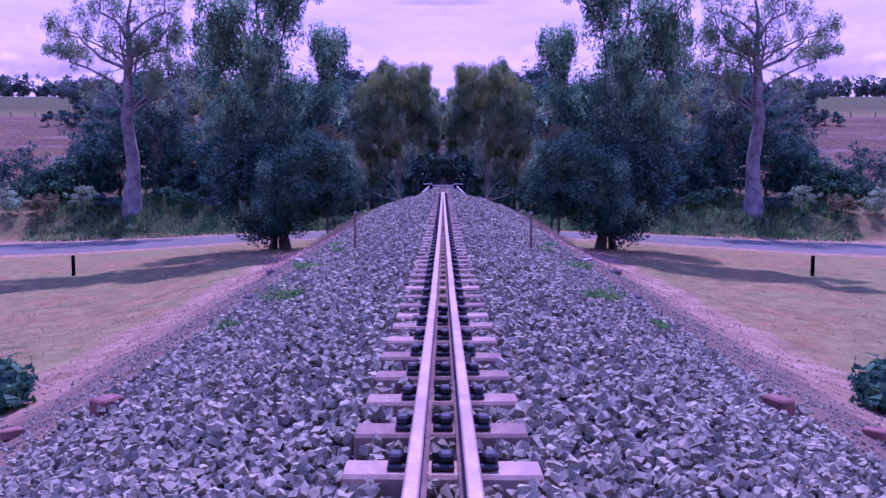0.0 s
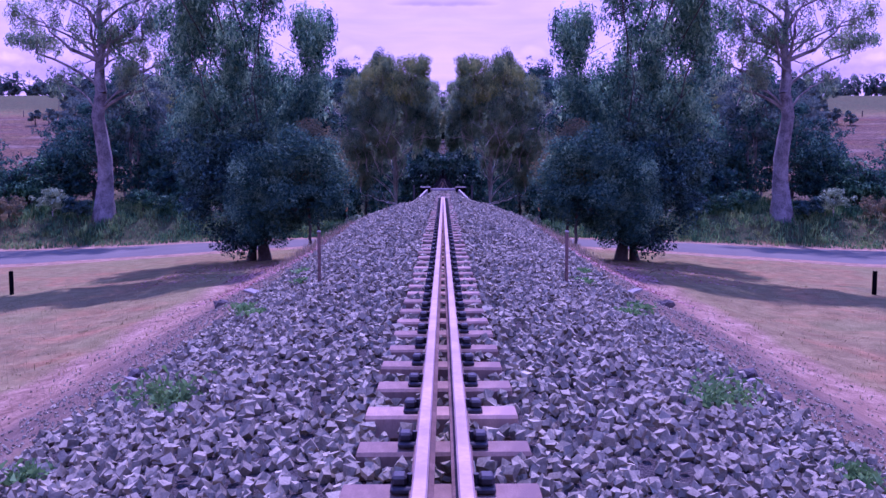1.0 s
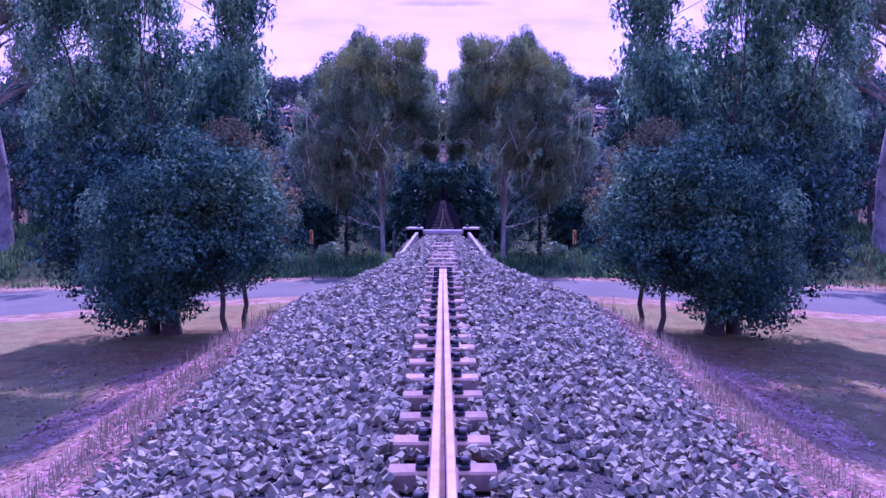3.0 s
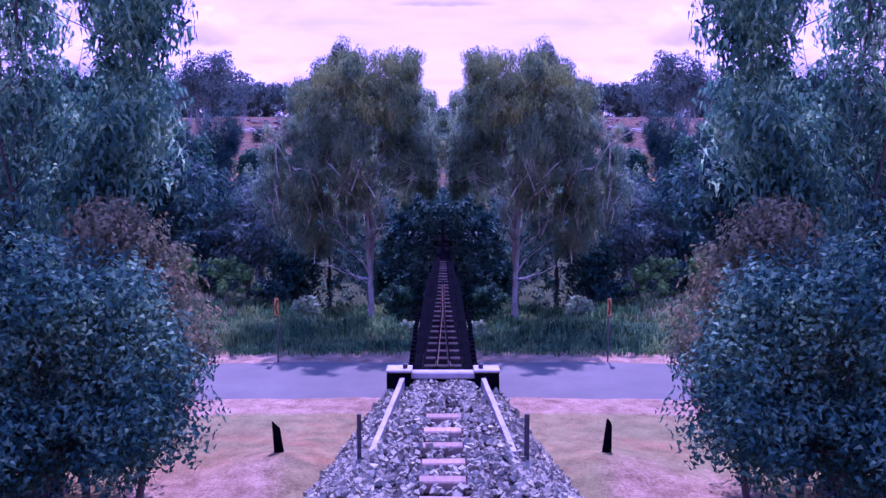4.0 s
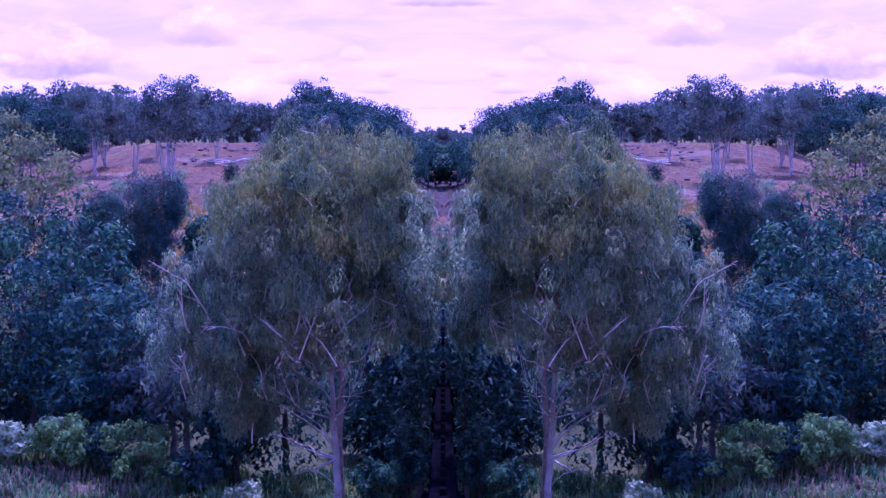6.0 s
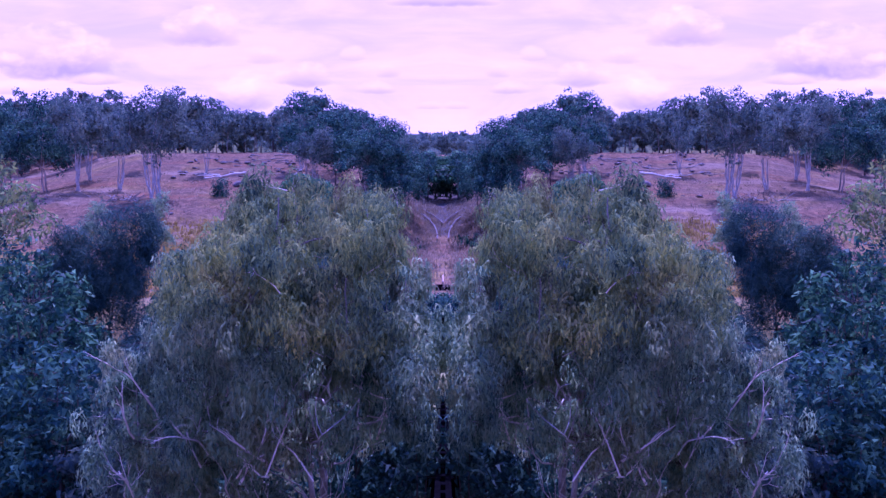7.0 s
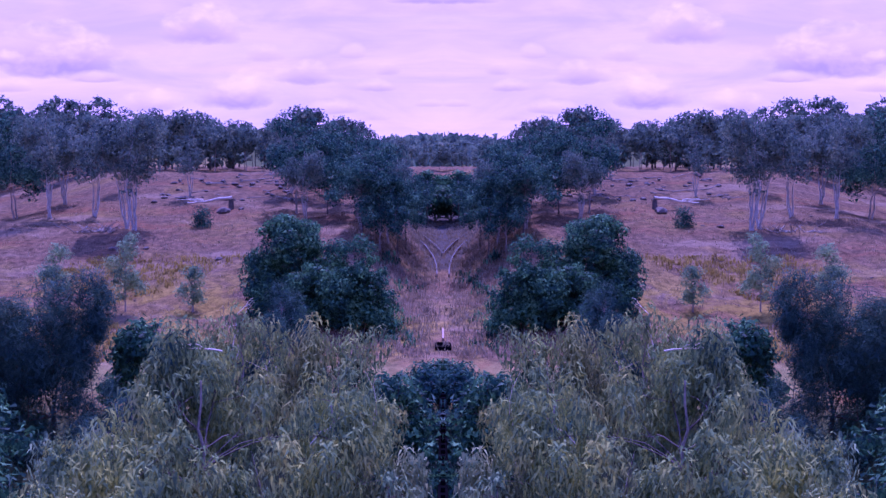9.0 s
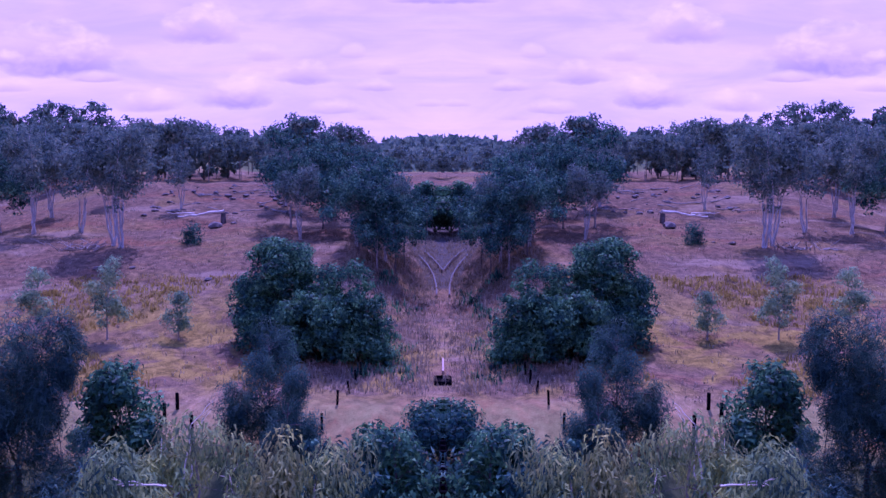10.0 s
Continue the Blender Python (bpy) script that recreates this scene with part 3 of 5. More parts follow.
def hill_z(a, y):
    yy = y - 26 * sstep(34, 62, a)
    z = np.interp(yy, [62, 66, 71, 76, 84, 92, 97, 101, 112, 122, 131, 141, 149, 160, 185, 260, 420, 900],
                  [-2.6, -2.7, -2.8, -2.9, -2.8, -1.0, 1.2, 2.3, 3.5, 5.6, 7.6, 8.7, 9.9, 12.4, 13.2, 13.6, 13, 13])
    z = z + 1.9 * sstep(5, 18, a) * np.exp(-((y - 72) / 7) ** 2)
    z = z + 8 * sstep(52, 76, a) * sstep(192, 240, y)
    z = z + 20 * np.exp(-(a / 85) ** 2) * np.exp(-((y - 720) / 140) ** 2)
    return z


def land(x, y):
    """Height of the ground."""
    x, y = np.asarray(x, float), np.asarray(y, float)
    a = np.abs(x)
    bump = 0.10 * np.sin(a * 0.9 + y * 0.31) * np.sin(y * 0.63 - a * 0.4) + 0.06 * np.sin(a * 2.3 + 1.0) * np.sin(y * 1.9)
    side = np.interp(a, [0, 3.4, 4.6, 6.3, 9, 15, 30, 200], [-0.75, -0.8, -1.35, -2.0, -2.4, -2.95, -3.5, -3.5])
    top = track_z(y)
    bank = np.interp(a, [0, 1.5, 3.4, 4.6, 6.3, 9, 15, 30], [-0.16, -0.2, -0.85, -1.35, -2.0, -2.4, -2.95, -3.5])
    near = np.where(a < 9, bank + (top * (1 - sstep(2.5, 6, a))), side) + bump * sstep(3.2, 7, a) * 0.8
    # the bank ends at the abutment, and the lane passes below
    narrow = np.interp(a, [0, 0.9, 1.6, 3.0, 4.2, 9, 15, 30], [-0.16, -0.2, -0.9, -2.0, -2.4, -2.5, -2.95, -3.5]) + top * (1 - sstep(0.9, 2.8, a))
    k = sstep(37, 44.3, y)
    near = near * (1 - k) + narrow * k
    lane = lane_z(a)
    k = sstep(44.35, 44.75, y)
    z = near * (1 - k) + np.minimum(near, lane - 0.02 + bump * 0.3) * k
    ly = np.abs(y - lane_mid(a)) - lane_half(a)
    onlane = (1 - sstep(0.5, 2.4, ly)) * sstep(40, 44.75, y + 0.35 * np.maximum(0, a - 4))
    z = z * (1 - onlane) + (lane - 0.03) * onlane
    # beyond the lane: grassy rise, gully and hill, with the line's own bank from the far abutment on
    far = hill_z(a, y) + bump * 1.6
    gully = -1.6 * np.exp(-((y - 84) / 7.0) ** 2) - 1.7 * np.exp(-(a / 1.7) ** 2) * sstep(62, 68, y) * (1 - sstep(92, 99, y))
    far = far + gully
    line = top - 0.14
    wide = np.interp(y, [100, 110, 135, 160], [2.4, 3.2, 3.6, 8])
    s = sstep(0, 1, np.hypot(np.maximum(a - 1.3, 0), np.maximum(0, 102.2 - y) * 1.1) / (wide + 2.2))
    s = np.maximum(s, sstep(165, 215, y))
    far = np.where(y > 95, line * (1 - s) + far * s, far)
    z = z + 0.5 * np.exp(-((a - 3.8) / 1.5) ** 2 - ((y - 48.2) / 2.2) ** 2)
    k = sstep(lane_mid(a) + lane_half(a) + 0.6, lane_mid(a) + lane_half(a) + 4.5, y)
    return z * (1 - k) + far * k


def at_ground(x, y, sink=0.0):
    return (x, y, float(land(np.array([x]), np.array([y]))[0]) - sink)


def build_ground():
    ax = np.concatenate([np.arange(0, 7, 0.25), np.arange(7, 24, 0.55), np.arange(24, 60, 1.5), np.array([60, 64, 70, 78, 88, 100, 120, 150, 190, 250, 330, 450, 650, 900])])
    xs = np.concatenate([-ax[:0:-1], ax])
    ys = np.concatenate([np.array([-900, -600, -400, -250, -160, -100, -60, -40, -25, -15, -8, -3]), np.arange(0, 44, 0.55), np.arange(44, 45.2, 0.12), np.arange(45.2, 72, 0.5),
                         np.arange(72, 165, 0.8), np.arange(165, 260, 3.0), np.arange(260, 460, 10.0), np.arange(460, 1000, 20.0), np.array([1000, 1200, 1600, 2200, 3000])])
    X, Y = np.meshgrid(xs, ys)
    Z = land(X, Y)
    nx, ny = len(xs), len(ys)
    V = np.stack([X, Y, Z], -1).reshape(-1, 3)
    i = (np.arange(ny - 1)[:, None] * nx + np.arange(nx - 1)[None, :]).ravel()
    F = np.stack([i, i + 1, i + nx + 1, i + nx], 1)
    me = mesh_of("ground", V, F, M_GROUND, True)
    A, yv = np.abs(V[:, 0]), V[:, 1]
    ly = np.abs(yv - lane_mid(A)) - lane_half(A)
    verge = lane_mid(A) + lane_half(A)
    south = 1 - sstep(0.8, 2.4, yv - verge)
    earth = south * np.maximum(0.80 * (1 - sstep(1.2, 2.7, np.abs(A - 5.3))) * (1 - sstep(46, 52, yv)), 0.95 * (1 - sstep(0.7, 1.7, ly)) * (yv > 38))
    earth = np.maximum(earth, 0.36 * (1 - sstep(0.8, 2.6, A)) * (yv > 100) * (1 - sstep(138, 146, yv)))
    earth = np.maximum(earth, 0.42 * np.exp(-((yv - 101.5) / 4) ** 2) * np.exp(-((A - 12) / 4.5) ** 2))
    gravel = np.maximum((1 - sstep(3.0, 3.9, A)) * (yv < 44.5), 0.25 * (1 - sstep(0.4, 1.0, A)) * (yv > 102) * (1 - sstep(136, 142, yv)))
    gravel = np.maximum(gravel, 0.52 * (1 - sstep(0.3, 2.4, np.abs(A - 4.4))) * (yv < 40))
    # Dark gravel along the curving line stands in for the trees' shade there.
    bend = 0.0060 * np.maximum(0, yv - 130) ** 2 + 0.03 * np.maximum(0, yv - 130) + 1.0
    gravel = np.maximum(gravel, 0.95 * (1 - sstep(-0.2, 0.7, A - bend)) * sstep(129, 133, yv) * (1 - sstep(166, 172, yv)))
    green = sstep(0.9, 2.2, yv - verge) * (1 - sstep(94, 100, yv)) * (1 - 0.6 * sstep(20, 34, A))
    field = sstep(190, 215, yv) * sstep(45, 65, A)
    green = np.maximum(green, np.maximum(field * 0.62, np.maximum(sstep(270, 330, yv) * 0.8, 0.0)))
    hillw = sstep(99, 104, yv) * (1 - sstep(230, 280, yv))
    hillw = np.maximum(hillw, sstep(70, 84, yv) * sstep(26, 40, A)) * (1 - field)
    col = np.zeros((len(V), 4), np.float32)
    col[:, 0], col[:, 1], col[:, 2], col[:, 3] = earth, gravel, green, 1
    me.color_attributes.new("cover", "FLOAT_COLOR", "POINT").data.foreach_set("color", col.ravel())
    me.attributes.new("cover_hill", "FLOAT", "POINT").data.foreach_set("value", hillw.astype(np.float32))
    return tagged(new("ground", me), "dry brown pasture with bare earth and gravel", "ground", kind="structure")


ground = build_ground()


def build_road():
    xs = np.concatenate([-np.arange(0.5, 62, 0.5)[::-1], np.array([0.0]), np.arange(0.5, 62, 0.5)])
    a = np.abs(xs)
    mid, half = lane_mid(a), lane_half(a) - 0.1 + 0.07 * np.sin(a * 1.7) + 0.05 * np.sin(a * 4.3)
    us = np.linspace(-1, 1, 9)
    slope = -0.009 * np.maximum(0, a - 6) * np.sign(xs)
    n = np.stack([-slope, np.ones_like(xs)], 1)
    n /= np.linalg.norm(n, axis=1)[:, None]
    X = xs[:, None] + n[:, :1] * us * half[:, None]
    Y = mid[:, None] + n[:, 1:] * us * half[:, None]
    Z = lane_z(np.abs(X)) + 0.035 - 0.03 * us[None, :] ** 2
    Z[:, 0] -= 0.12
    Z[:, -1] -= 0.12
    V = np.stack([X, Y, Z], -1).reshape(-1, 3)
    i = (np.arange(len(xs) - 1)[:, None] * 9 + np.arange(8)[None, :]).ravel()
    F = np.stack([i, i + 1, i + 10, i + 9], 1)[:, ::-1]
    return tagged(new("road", mesh_of("road", V, F, M_ROAD, True)), "worn grey asphalt lane with crumbling edges", "road", kind="structure")


road = build_road()


# ---- the line: sleepers and rails on the bank ----
def sleeper_half(y):
    return float(np.interp(y, [2, 12, 25, 38, 43], [0.49, 0.45, 0.40, 0.30, 0.26]))


def rail_off(y):
    return float(np.interp(y, [-6, 3, 9, 16.5, 22, 28, 36], [0.165, 0.132, 0.096, 0.080, 0.064, 0.048, 0.032]))


RAIL = [(-0.055, 0.0), (0.055, 0.0), (0.055, 0.012), (0.009, 0.03), (0.009, 0.105), (0.034, 0.118), (0.034, 0.142), (0.026, 0.150),
        (-0.026, 0.150), (-0.034, 0.142), (-0.034, 0.118), (-0.009, 0.105), (-0.009, 0.03), (-0.055, 0.012)]


def rail_mesh(way, squeeze=1.0, head=None):
    """A rail of flat-bottomed section along a way; the head is its own face set, bright from wear."""
    way = np.asarray(way, float)
    k, n = len(way), len(RAIL)
    t = np.gradient(way[:, :2], axis=0)
    t /= np.linalg.norm(t, axis=1)[:, None]
    side = np.stack([t[:, 1], -t[:, 0]], 1)
    sec = np.array(RAIL)
    V = np.zeros((k, n, 3))
    V[:, :, :2] = way[:, None, :2] + side[:, None, :] * (sec[None, :, :1] * squeeze)
    V[:, :, 2] = way[:, 2:3] + sec[None, :, 1]
    i, j = np.arange(k - 1)[:, None] * n, np.arange(n)[None, :]
    F = np.stack([i + j, i + (j + 1) % n, i + n + (j + 1) % n, i + n + j], -1).reshape(-1, 4)
    me = mesh_of("rail", V.reshape(-1, 3), F, M_RUST)
    me.materials.append(head or M_RAIL)
    idx = np.tile(np.isin(np.arange(n), (6, 7, 8)).astype(np.int32), k - 1)
    me.polygons.foreach_set("material_index", idx)
    return me


def sleeper_mesh():
    bm = bmesh.new()
    add_box(bm, (-1, -0.115, -0.15), (1, 0.115, 0.0), 0.018)
    me = bpy.data.meshes.new("sleeper")
    bm.to_mesh(me)
    bm.free()
    me.materials.append(M_SLEEPER)
    return me


def clip_mesh():
    bm = bmesh.new()
    add_box(bm, (-0.055, -0.07, 0.0), (0.055, 0.07, 0.028), 0.008)
    add_box(bm, (-0.02, -0.045, 0.028), (0.05, 0.045, 0.075), 0.012)
    bmesh.ops.create_cone(bm, cap_ends=True, segments=8, radius1=0.018, radius2=0.016, depth=0.05, matrix=Matrix.Translation((-0.035, 0, 0.05)))
    me = bpy.data.meshes.new("rail_clip")
    bm.to_mesh(me)
    bm.free()
    me.materials.append(M_CLIP)
    return me


track = thing("railway_track", "narrow railway track with pale sleepers and worn steel rails", "railway track", (0, 0, 0))
ys = np.arange(-6, 36.3, 0.5)
for s in (-1, 1):
    child(new("rail", rail_mesh([(s * rail_off(y), y, track_z(y) + 0.012) for y in ys])), track)
SLEEPER, CLIP = sleeper_mesh(), clip_mesh()
for k in range(64):
    y = 1.55 + 0.655 * k
    if y > 42.8:
        break
    ob = child(new("sleeper", SLEEPER), track)
    ob.matrix_basis = pose(random.uniform(-0.012, 0.012), y, float(track_z(y)) + random.uniform(-0.012, 0.006), 0, random.uniform(-0.6, 0.6), random.uniform(-0.8, 0.8)) @ Matrix.Diagonal((sleeper_half(y), random.uniform(0.94, 1.06), 1, 1))
    if y < 37:
        for s in (-1, 1):
            c = child(new("rail_clip", CLIP), track)
            c.matrix_basis = pose(s * (rail_off(y) + 0.088), y, float(track_z(y)) + 0.004, 0, 0, 90 - s * 90)
    if y < 9:
        c = child(new("rail_clip", CLIP), track)
        c.matrix_basis = pose(0, y, float(track_z(y)) + 0.004, 0, 0, 0)
tagged(track, kind="")


# ---- ballast ----
def stone_shape(rng):
    """A broken stone: a knocked block with eight corners, flattened and twisted."""
    v = np.array([(x, y, z) for z in (-1, 1) for x, y in ((-1, -1), (1, -1), (1, 1), (-1, 1))], float)
    v *= np.array([0.66, 0.55, 0.46])
    v += rng.normal(0, 0.17, v.shape)
    return v


STONE_F = np.array([(0, 2, 1), (0, 3, 2), (4, 5, 6), (4, 6, 7), (0, 1, 5), (0, 5, 4), (1, 2, 6), (1, 6, 5), (2, 3, 7), (2, 7, 6), (3, 0, 4), (3, 4, 7)])


def turn_matrices(rng, n):
    q = rng.normal(0, 1, (n, 4))
    q /= np.linalg.norm(q, axis=1)[:, None]
    w, x, y, z = q.T
    return np.stack([np.stack([1 - 2 * (y * y + z * z), 2 * (x * y - z * w), 2 * (x * z + y * w)], -1),
                     np.stack([2 * (x * y + z * w), 1 - 2 * (x * x + z * z), 2 * (y * z - x * w)], -1),
                     np.stack([2 * (x * z - y * w), 2 * (y * z + x * w), 1 - 2 * (x * x + y * y)], -1)], 1)


def stones_mesh(name, places, sizes, rng, material):
    n = len(places)
    proto = np.stack([stone_shape(rng) for _ in range(24)])
    v = proto[rng.integers(0, 24, n)]
    R = turn_matrices(rng, n)
    v = np.einsum("nij,nkj->nki", R, v) * sizes[:, None, None] + places[:, None, :]
    F = (STONE_F[None] + (np.arange(n) * 8)[:, None, None]).reshape(-1, 3)
    return mesh_of(name, v.reshape(-1, 3), F, material)


def off_sleepers(x, y, rng):
    """Keeps stones off the sleepers' tops, but for a few."""
    half = np.interp(y, [2, 12, 25, 38, 43], [0.49, 0.45, 0.40, 0.30, 0.26])
    ph = (y - 1.55 + 0.3275) % 0.655 - 0.3275
    return ~((np.abs(x) < half + 0.02) & (np.abs(ph) < 0.135) & (y < 42.9)) & ~((np.abs(x) < 0.30) & (rng.uniform(0, 1, len(x)) < 0.35))


ballast = thing("ballast_bed", "loose grey crushed stone ballast on a railway bank", "ballast", (0, 0, 0), kind="structure")
rng = np.random.default_rng(21)
n = 50000
by = 2.6 + 42 * rng.uniform(0, 1, n) ** 1.7
wid = np.interp(by, [2, 14, 30, 38, 41, 43, 44.4], [3.3, 3.4, 3.15, 2.9, 2.3, 1.4, 0.72])
bx = wid * rng.uniform(-1, 1, n)
keep = (by < 44.25) & off_sleepers(bx, by, rng) & (rng.uniform(0, 1, n) < 1.15 - 0.55 * sstep(0.72, 1.0, np.abs(bx) / wid))
bx, by = bx[keep], by[keep]
bs = rng.uniform(0.023, 0.052, len(bx)) * (1 + 0.0105 * np.maximum(0, by - 6))
inside = np.abs(bx) < 0.55
bz = land(bx, by) + np.where(inside, 0.118, 0.03) + rng.normal(0, 0.018, len(bx))
order = np.argsort(by + 0.5 * np.abs(bx))
near_i, rest_i = order[:300], order[300:]
tagged(child(new("loose_stones", stones_mesh("loose_stones", np.stack([bx, by, bz], 1)[rest_i], bs[rest_i], rng, M_STONE)), ballast), "grey crushed stones", kind="stuff")
fx, fy = rng.uniform(-3.3, 3.3, 2600), rng.uniform(-4, 2.7, 2600)
fp = np.stack([fx, fy, land(fx, fy) + np.where(np.abs(fx) < 0.55, 0.1, 0.03)], 1)[off_sleepers(fx, fy, rng)]
tagged(child(new("loose_stones", stones_mesh("loose_stones", fp, rng.uniform(0.03, 0.07, len(fp)), rng, M_STONE)), ballast), "grey crushed stones", kind="stuff")
# stones that have rolled down the end of the bank
ry = rng.uniform(39.5, 44.2, 2600)
ra = 0.9 + 2.9 * rng.uniform(0, 1, 2600) ** 1.2
rx = ra * np.where(rng.uniform(0, 1, 2600) < 0.5, -1, 1)
tagged(child(new("loose_stones", stones_mesh("loose_stones", np.stack([rx, ry, land(rx, ry) + 0.05], 1), rng.uniform(0.05, 0.09, 2600), rng, M_STONE)), ballast), "grey crushed stones", kind="stuff")
# smaller gravel that has rolled onto the side path
gy = 3 + 35 * rng.uniform(0, 1, 11000) ** 1.4
ga = rng.uniform(3.0, 6.8, 11000)
ga = np.where(rng.uniform(0, 1, 11000) < 0.6, 3.2 + (ga - 3.2) * 0.45, ga)
gx = ga * np.where(rng.uniform(0, 1, 11000) < 0.5, -1, 1)
gp = np.stack([gx, gy, land(gx, gy) + 0.008], 1)
tagged(child(new("spilled_gravel", stones_mesh("spilled_gravel", gp, rng.uniform(0.008, 0.026, 11000), rng, M_STONE)), ballast), "small stones rolled off the bank", kind="stuff")


# ---- bridge over the lane and the gully ----
def abutment(name, y0, y1, half, top, foot, pale, blocks=True):
    ob = thing(name, "near-black timber bridge abutment with a worn coping beam", "abutment", (0, y0, foot))
    h = top - foot
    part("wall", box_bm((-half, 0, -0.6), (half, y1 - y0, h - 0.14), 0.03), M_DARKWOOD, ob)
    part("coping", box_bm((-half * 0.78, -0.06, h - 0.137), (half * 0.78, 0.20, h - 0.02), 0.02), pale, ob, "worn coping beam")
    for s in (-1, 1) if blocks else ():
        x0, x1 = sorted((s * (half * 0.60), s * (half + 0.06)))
        eb = part("end_block", box_bm((x0, -0.18, h - 0.72), (x1, 0.24, h + 0.0), 0.03), M_DARKWOOD, ob, "near-black end block")
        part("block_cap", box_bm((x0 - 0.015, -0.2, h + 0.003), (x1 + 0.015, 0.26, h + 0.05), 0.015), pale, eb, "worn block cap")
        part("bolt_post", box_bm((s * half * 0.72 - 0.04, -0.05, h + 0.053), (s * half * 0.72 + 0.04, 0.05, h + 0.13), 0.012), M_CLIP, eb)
    return ob


abutment("bridge_abutment", 44.3, 45.1, 0.92, 0.80, -2.6, M_CONC)
for s in (-1, 1):
    bm = bmesh.new()
    w = np.stack([np.linspace(0.98, 0.70, 8), np.linspace(40.9, 44.05, 8), np.linspace(0.42, 0.70, 8)], 1)
    for a, b in zip(w[:-1], w[1:]):
        m = Matrix.Translation((s * a[0], a[1], a[2])) @ Matrix.Rotation(s * math.atan2(a[0] - b[0], b[1] - a[1]), 4, "Z") @ Matrix.Rotation(math.atan2(b[2] - a[2], b[1] - a[1]), 4, "X")
        add_box(bm, (-0.04, 0, -0.14), (0.04, float(np.linalg.norm(b - a)) + 0.004, 0.03), 0.0, 0.004, m)
    k = part("ballast_kerb", bm, M_CONC, None)
    tagged(k, "narrow pale concrete kerb beside the ballast", "kerb", "ballast kerbs")


def transom_half(y):
    return float(np.interp(y, [45, 48, 50, 52.5, 57, 62, 65, 85, 101], [0.36, 0.29, 0.24, 0.18, 0.14, 0.09, 0.06, 0.08, 0.14]))


def shade_half(y):
    return float(np.interp(y, [45, 48, 52, 58, 66, 101], [0.60, 0.61, 0.62, 0.45, 0.26, 0.11]))


bridge = thing("railway_bridge", "open timber railway bridge with bare transoms and rusty rails", "bridge", (0, 0, 0))
TRANSOM = bpy.data.meshes.new("transom")
bm = box_bm((-1, -0.10, -0.16), (1, 0.10, 0.0), 0.014)
bm.to_mesh(TRANSOM)
bm.free()
TRANSOM.materials.append(M_TRANSOM)
# Near-black copy for y past 61, with the gully's shade put into its colour.
TRANSOM_SHADED = TRANSOM.copy()
TRANSOM_SHADED.materials[0] = M_DARKWOOD
y = 45.3
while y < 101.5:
    ob = child(new("transom", TRANSOM if y < 61.0 else TRANSOM_SHADED), bridge)
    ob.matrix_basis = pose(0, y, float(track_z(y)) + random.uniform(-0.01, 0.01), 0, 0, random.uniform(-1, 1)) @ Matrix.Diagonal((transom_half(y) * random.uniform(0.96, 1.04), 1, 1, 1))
    y += 0.62
for s in (-1, 1):
    yy = np.arange(45.15, 55.2, 0.5)
    # Rail heads are near black too, as the strip's shade is in the colour.
    child(new("rail", rail_mesh([(s * float(np.interp(q, [45, 50, 55.2], [0.125, 0.036, 0.024])), q, track_z(q) + 0.004) for q in yy], 0.45, M_DARKWOOD)), bridge)
    bm = bmesh.new()
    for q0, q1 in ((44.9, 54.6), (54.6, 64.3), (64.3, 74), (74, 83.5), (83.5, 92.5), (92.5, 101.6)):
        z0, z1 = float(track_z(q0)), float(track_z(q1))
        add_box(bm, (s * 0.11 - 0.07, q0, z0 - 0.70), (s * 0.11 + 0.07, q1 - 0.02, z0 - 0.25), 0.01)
    part("girder", bm, M_DARKWOOD, bridge, "near-black timber girder")
# Small blocks added for the scalloped edge of the transoms' shadow.
EDGE_BLOCK = bpy.data.meshes.new("bearer_end")
bm = box_bm((-0.05, -0.06, -0.12), (0.05, 0.06, 0.0), 0.012)
bm.to_mesh(EDGE_BLOCK)
bm.free()
EDGE_BLOCK.materials.append(M_DARKWOOD)
for k in range(16):
    for s in (-1, 1):
        q = 45.45 + 0.40 * k
        child(new("bearer_end", EDGE_BLOCK), bridge).matrix_basis = pose(s * (shade_half(q) + 0.02 + random.uniform(-0.01, 0.01)), q, float(track_z(q)) - 0.09, 0, 0, random.uniform(-3, 3))


# Near-black planks added below the transoms in place of the bridge's shadow.
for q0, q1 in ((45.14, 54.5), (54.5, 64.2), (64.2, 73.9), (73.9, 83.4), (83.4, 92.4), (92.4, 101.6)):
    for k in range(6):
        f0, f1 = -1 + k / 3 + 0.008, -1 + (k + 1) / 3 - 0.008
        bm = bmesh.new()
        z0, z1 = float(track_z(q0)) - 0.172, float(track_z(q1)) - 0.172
        top = [bm.verts.new((f * shade_half(q), q, z)) for f, q, z in ((f0, q0, z0), (f1, q0, z0), (f1, q1 - 0.02, z1), (f0, q1 - 0.02, z1))]
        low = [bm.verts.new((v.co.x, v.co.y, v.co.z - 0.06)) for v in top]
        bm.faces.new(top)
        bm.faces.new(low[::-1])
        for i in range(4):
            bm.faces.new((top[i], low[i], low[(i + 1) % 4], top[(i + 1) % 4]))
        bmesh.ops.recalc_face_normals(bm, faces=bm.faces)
        part("deck_plank", bm, M_DARKWOOD, bridge, "near-black plank standing in for the bridge's shadow")
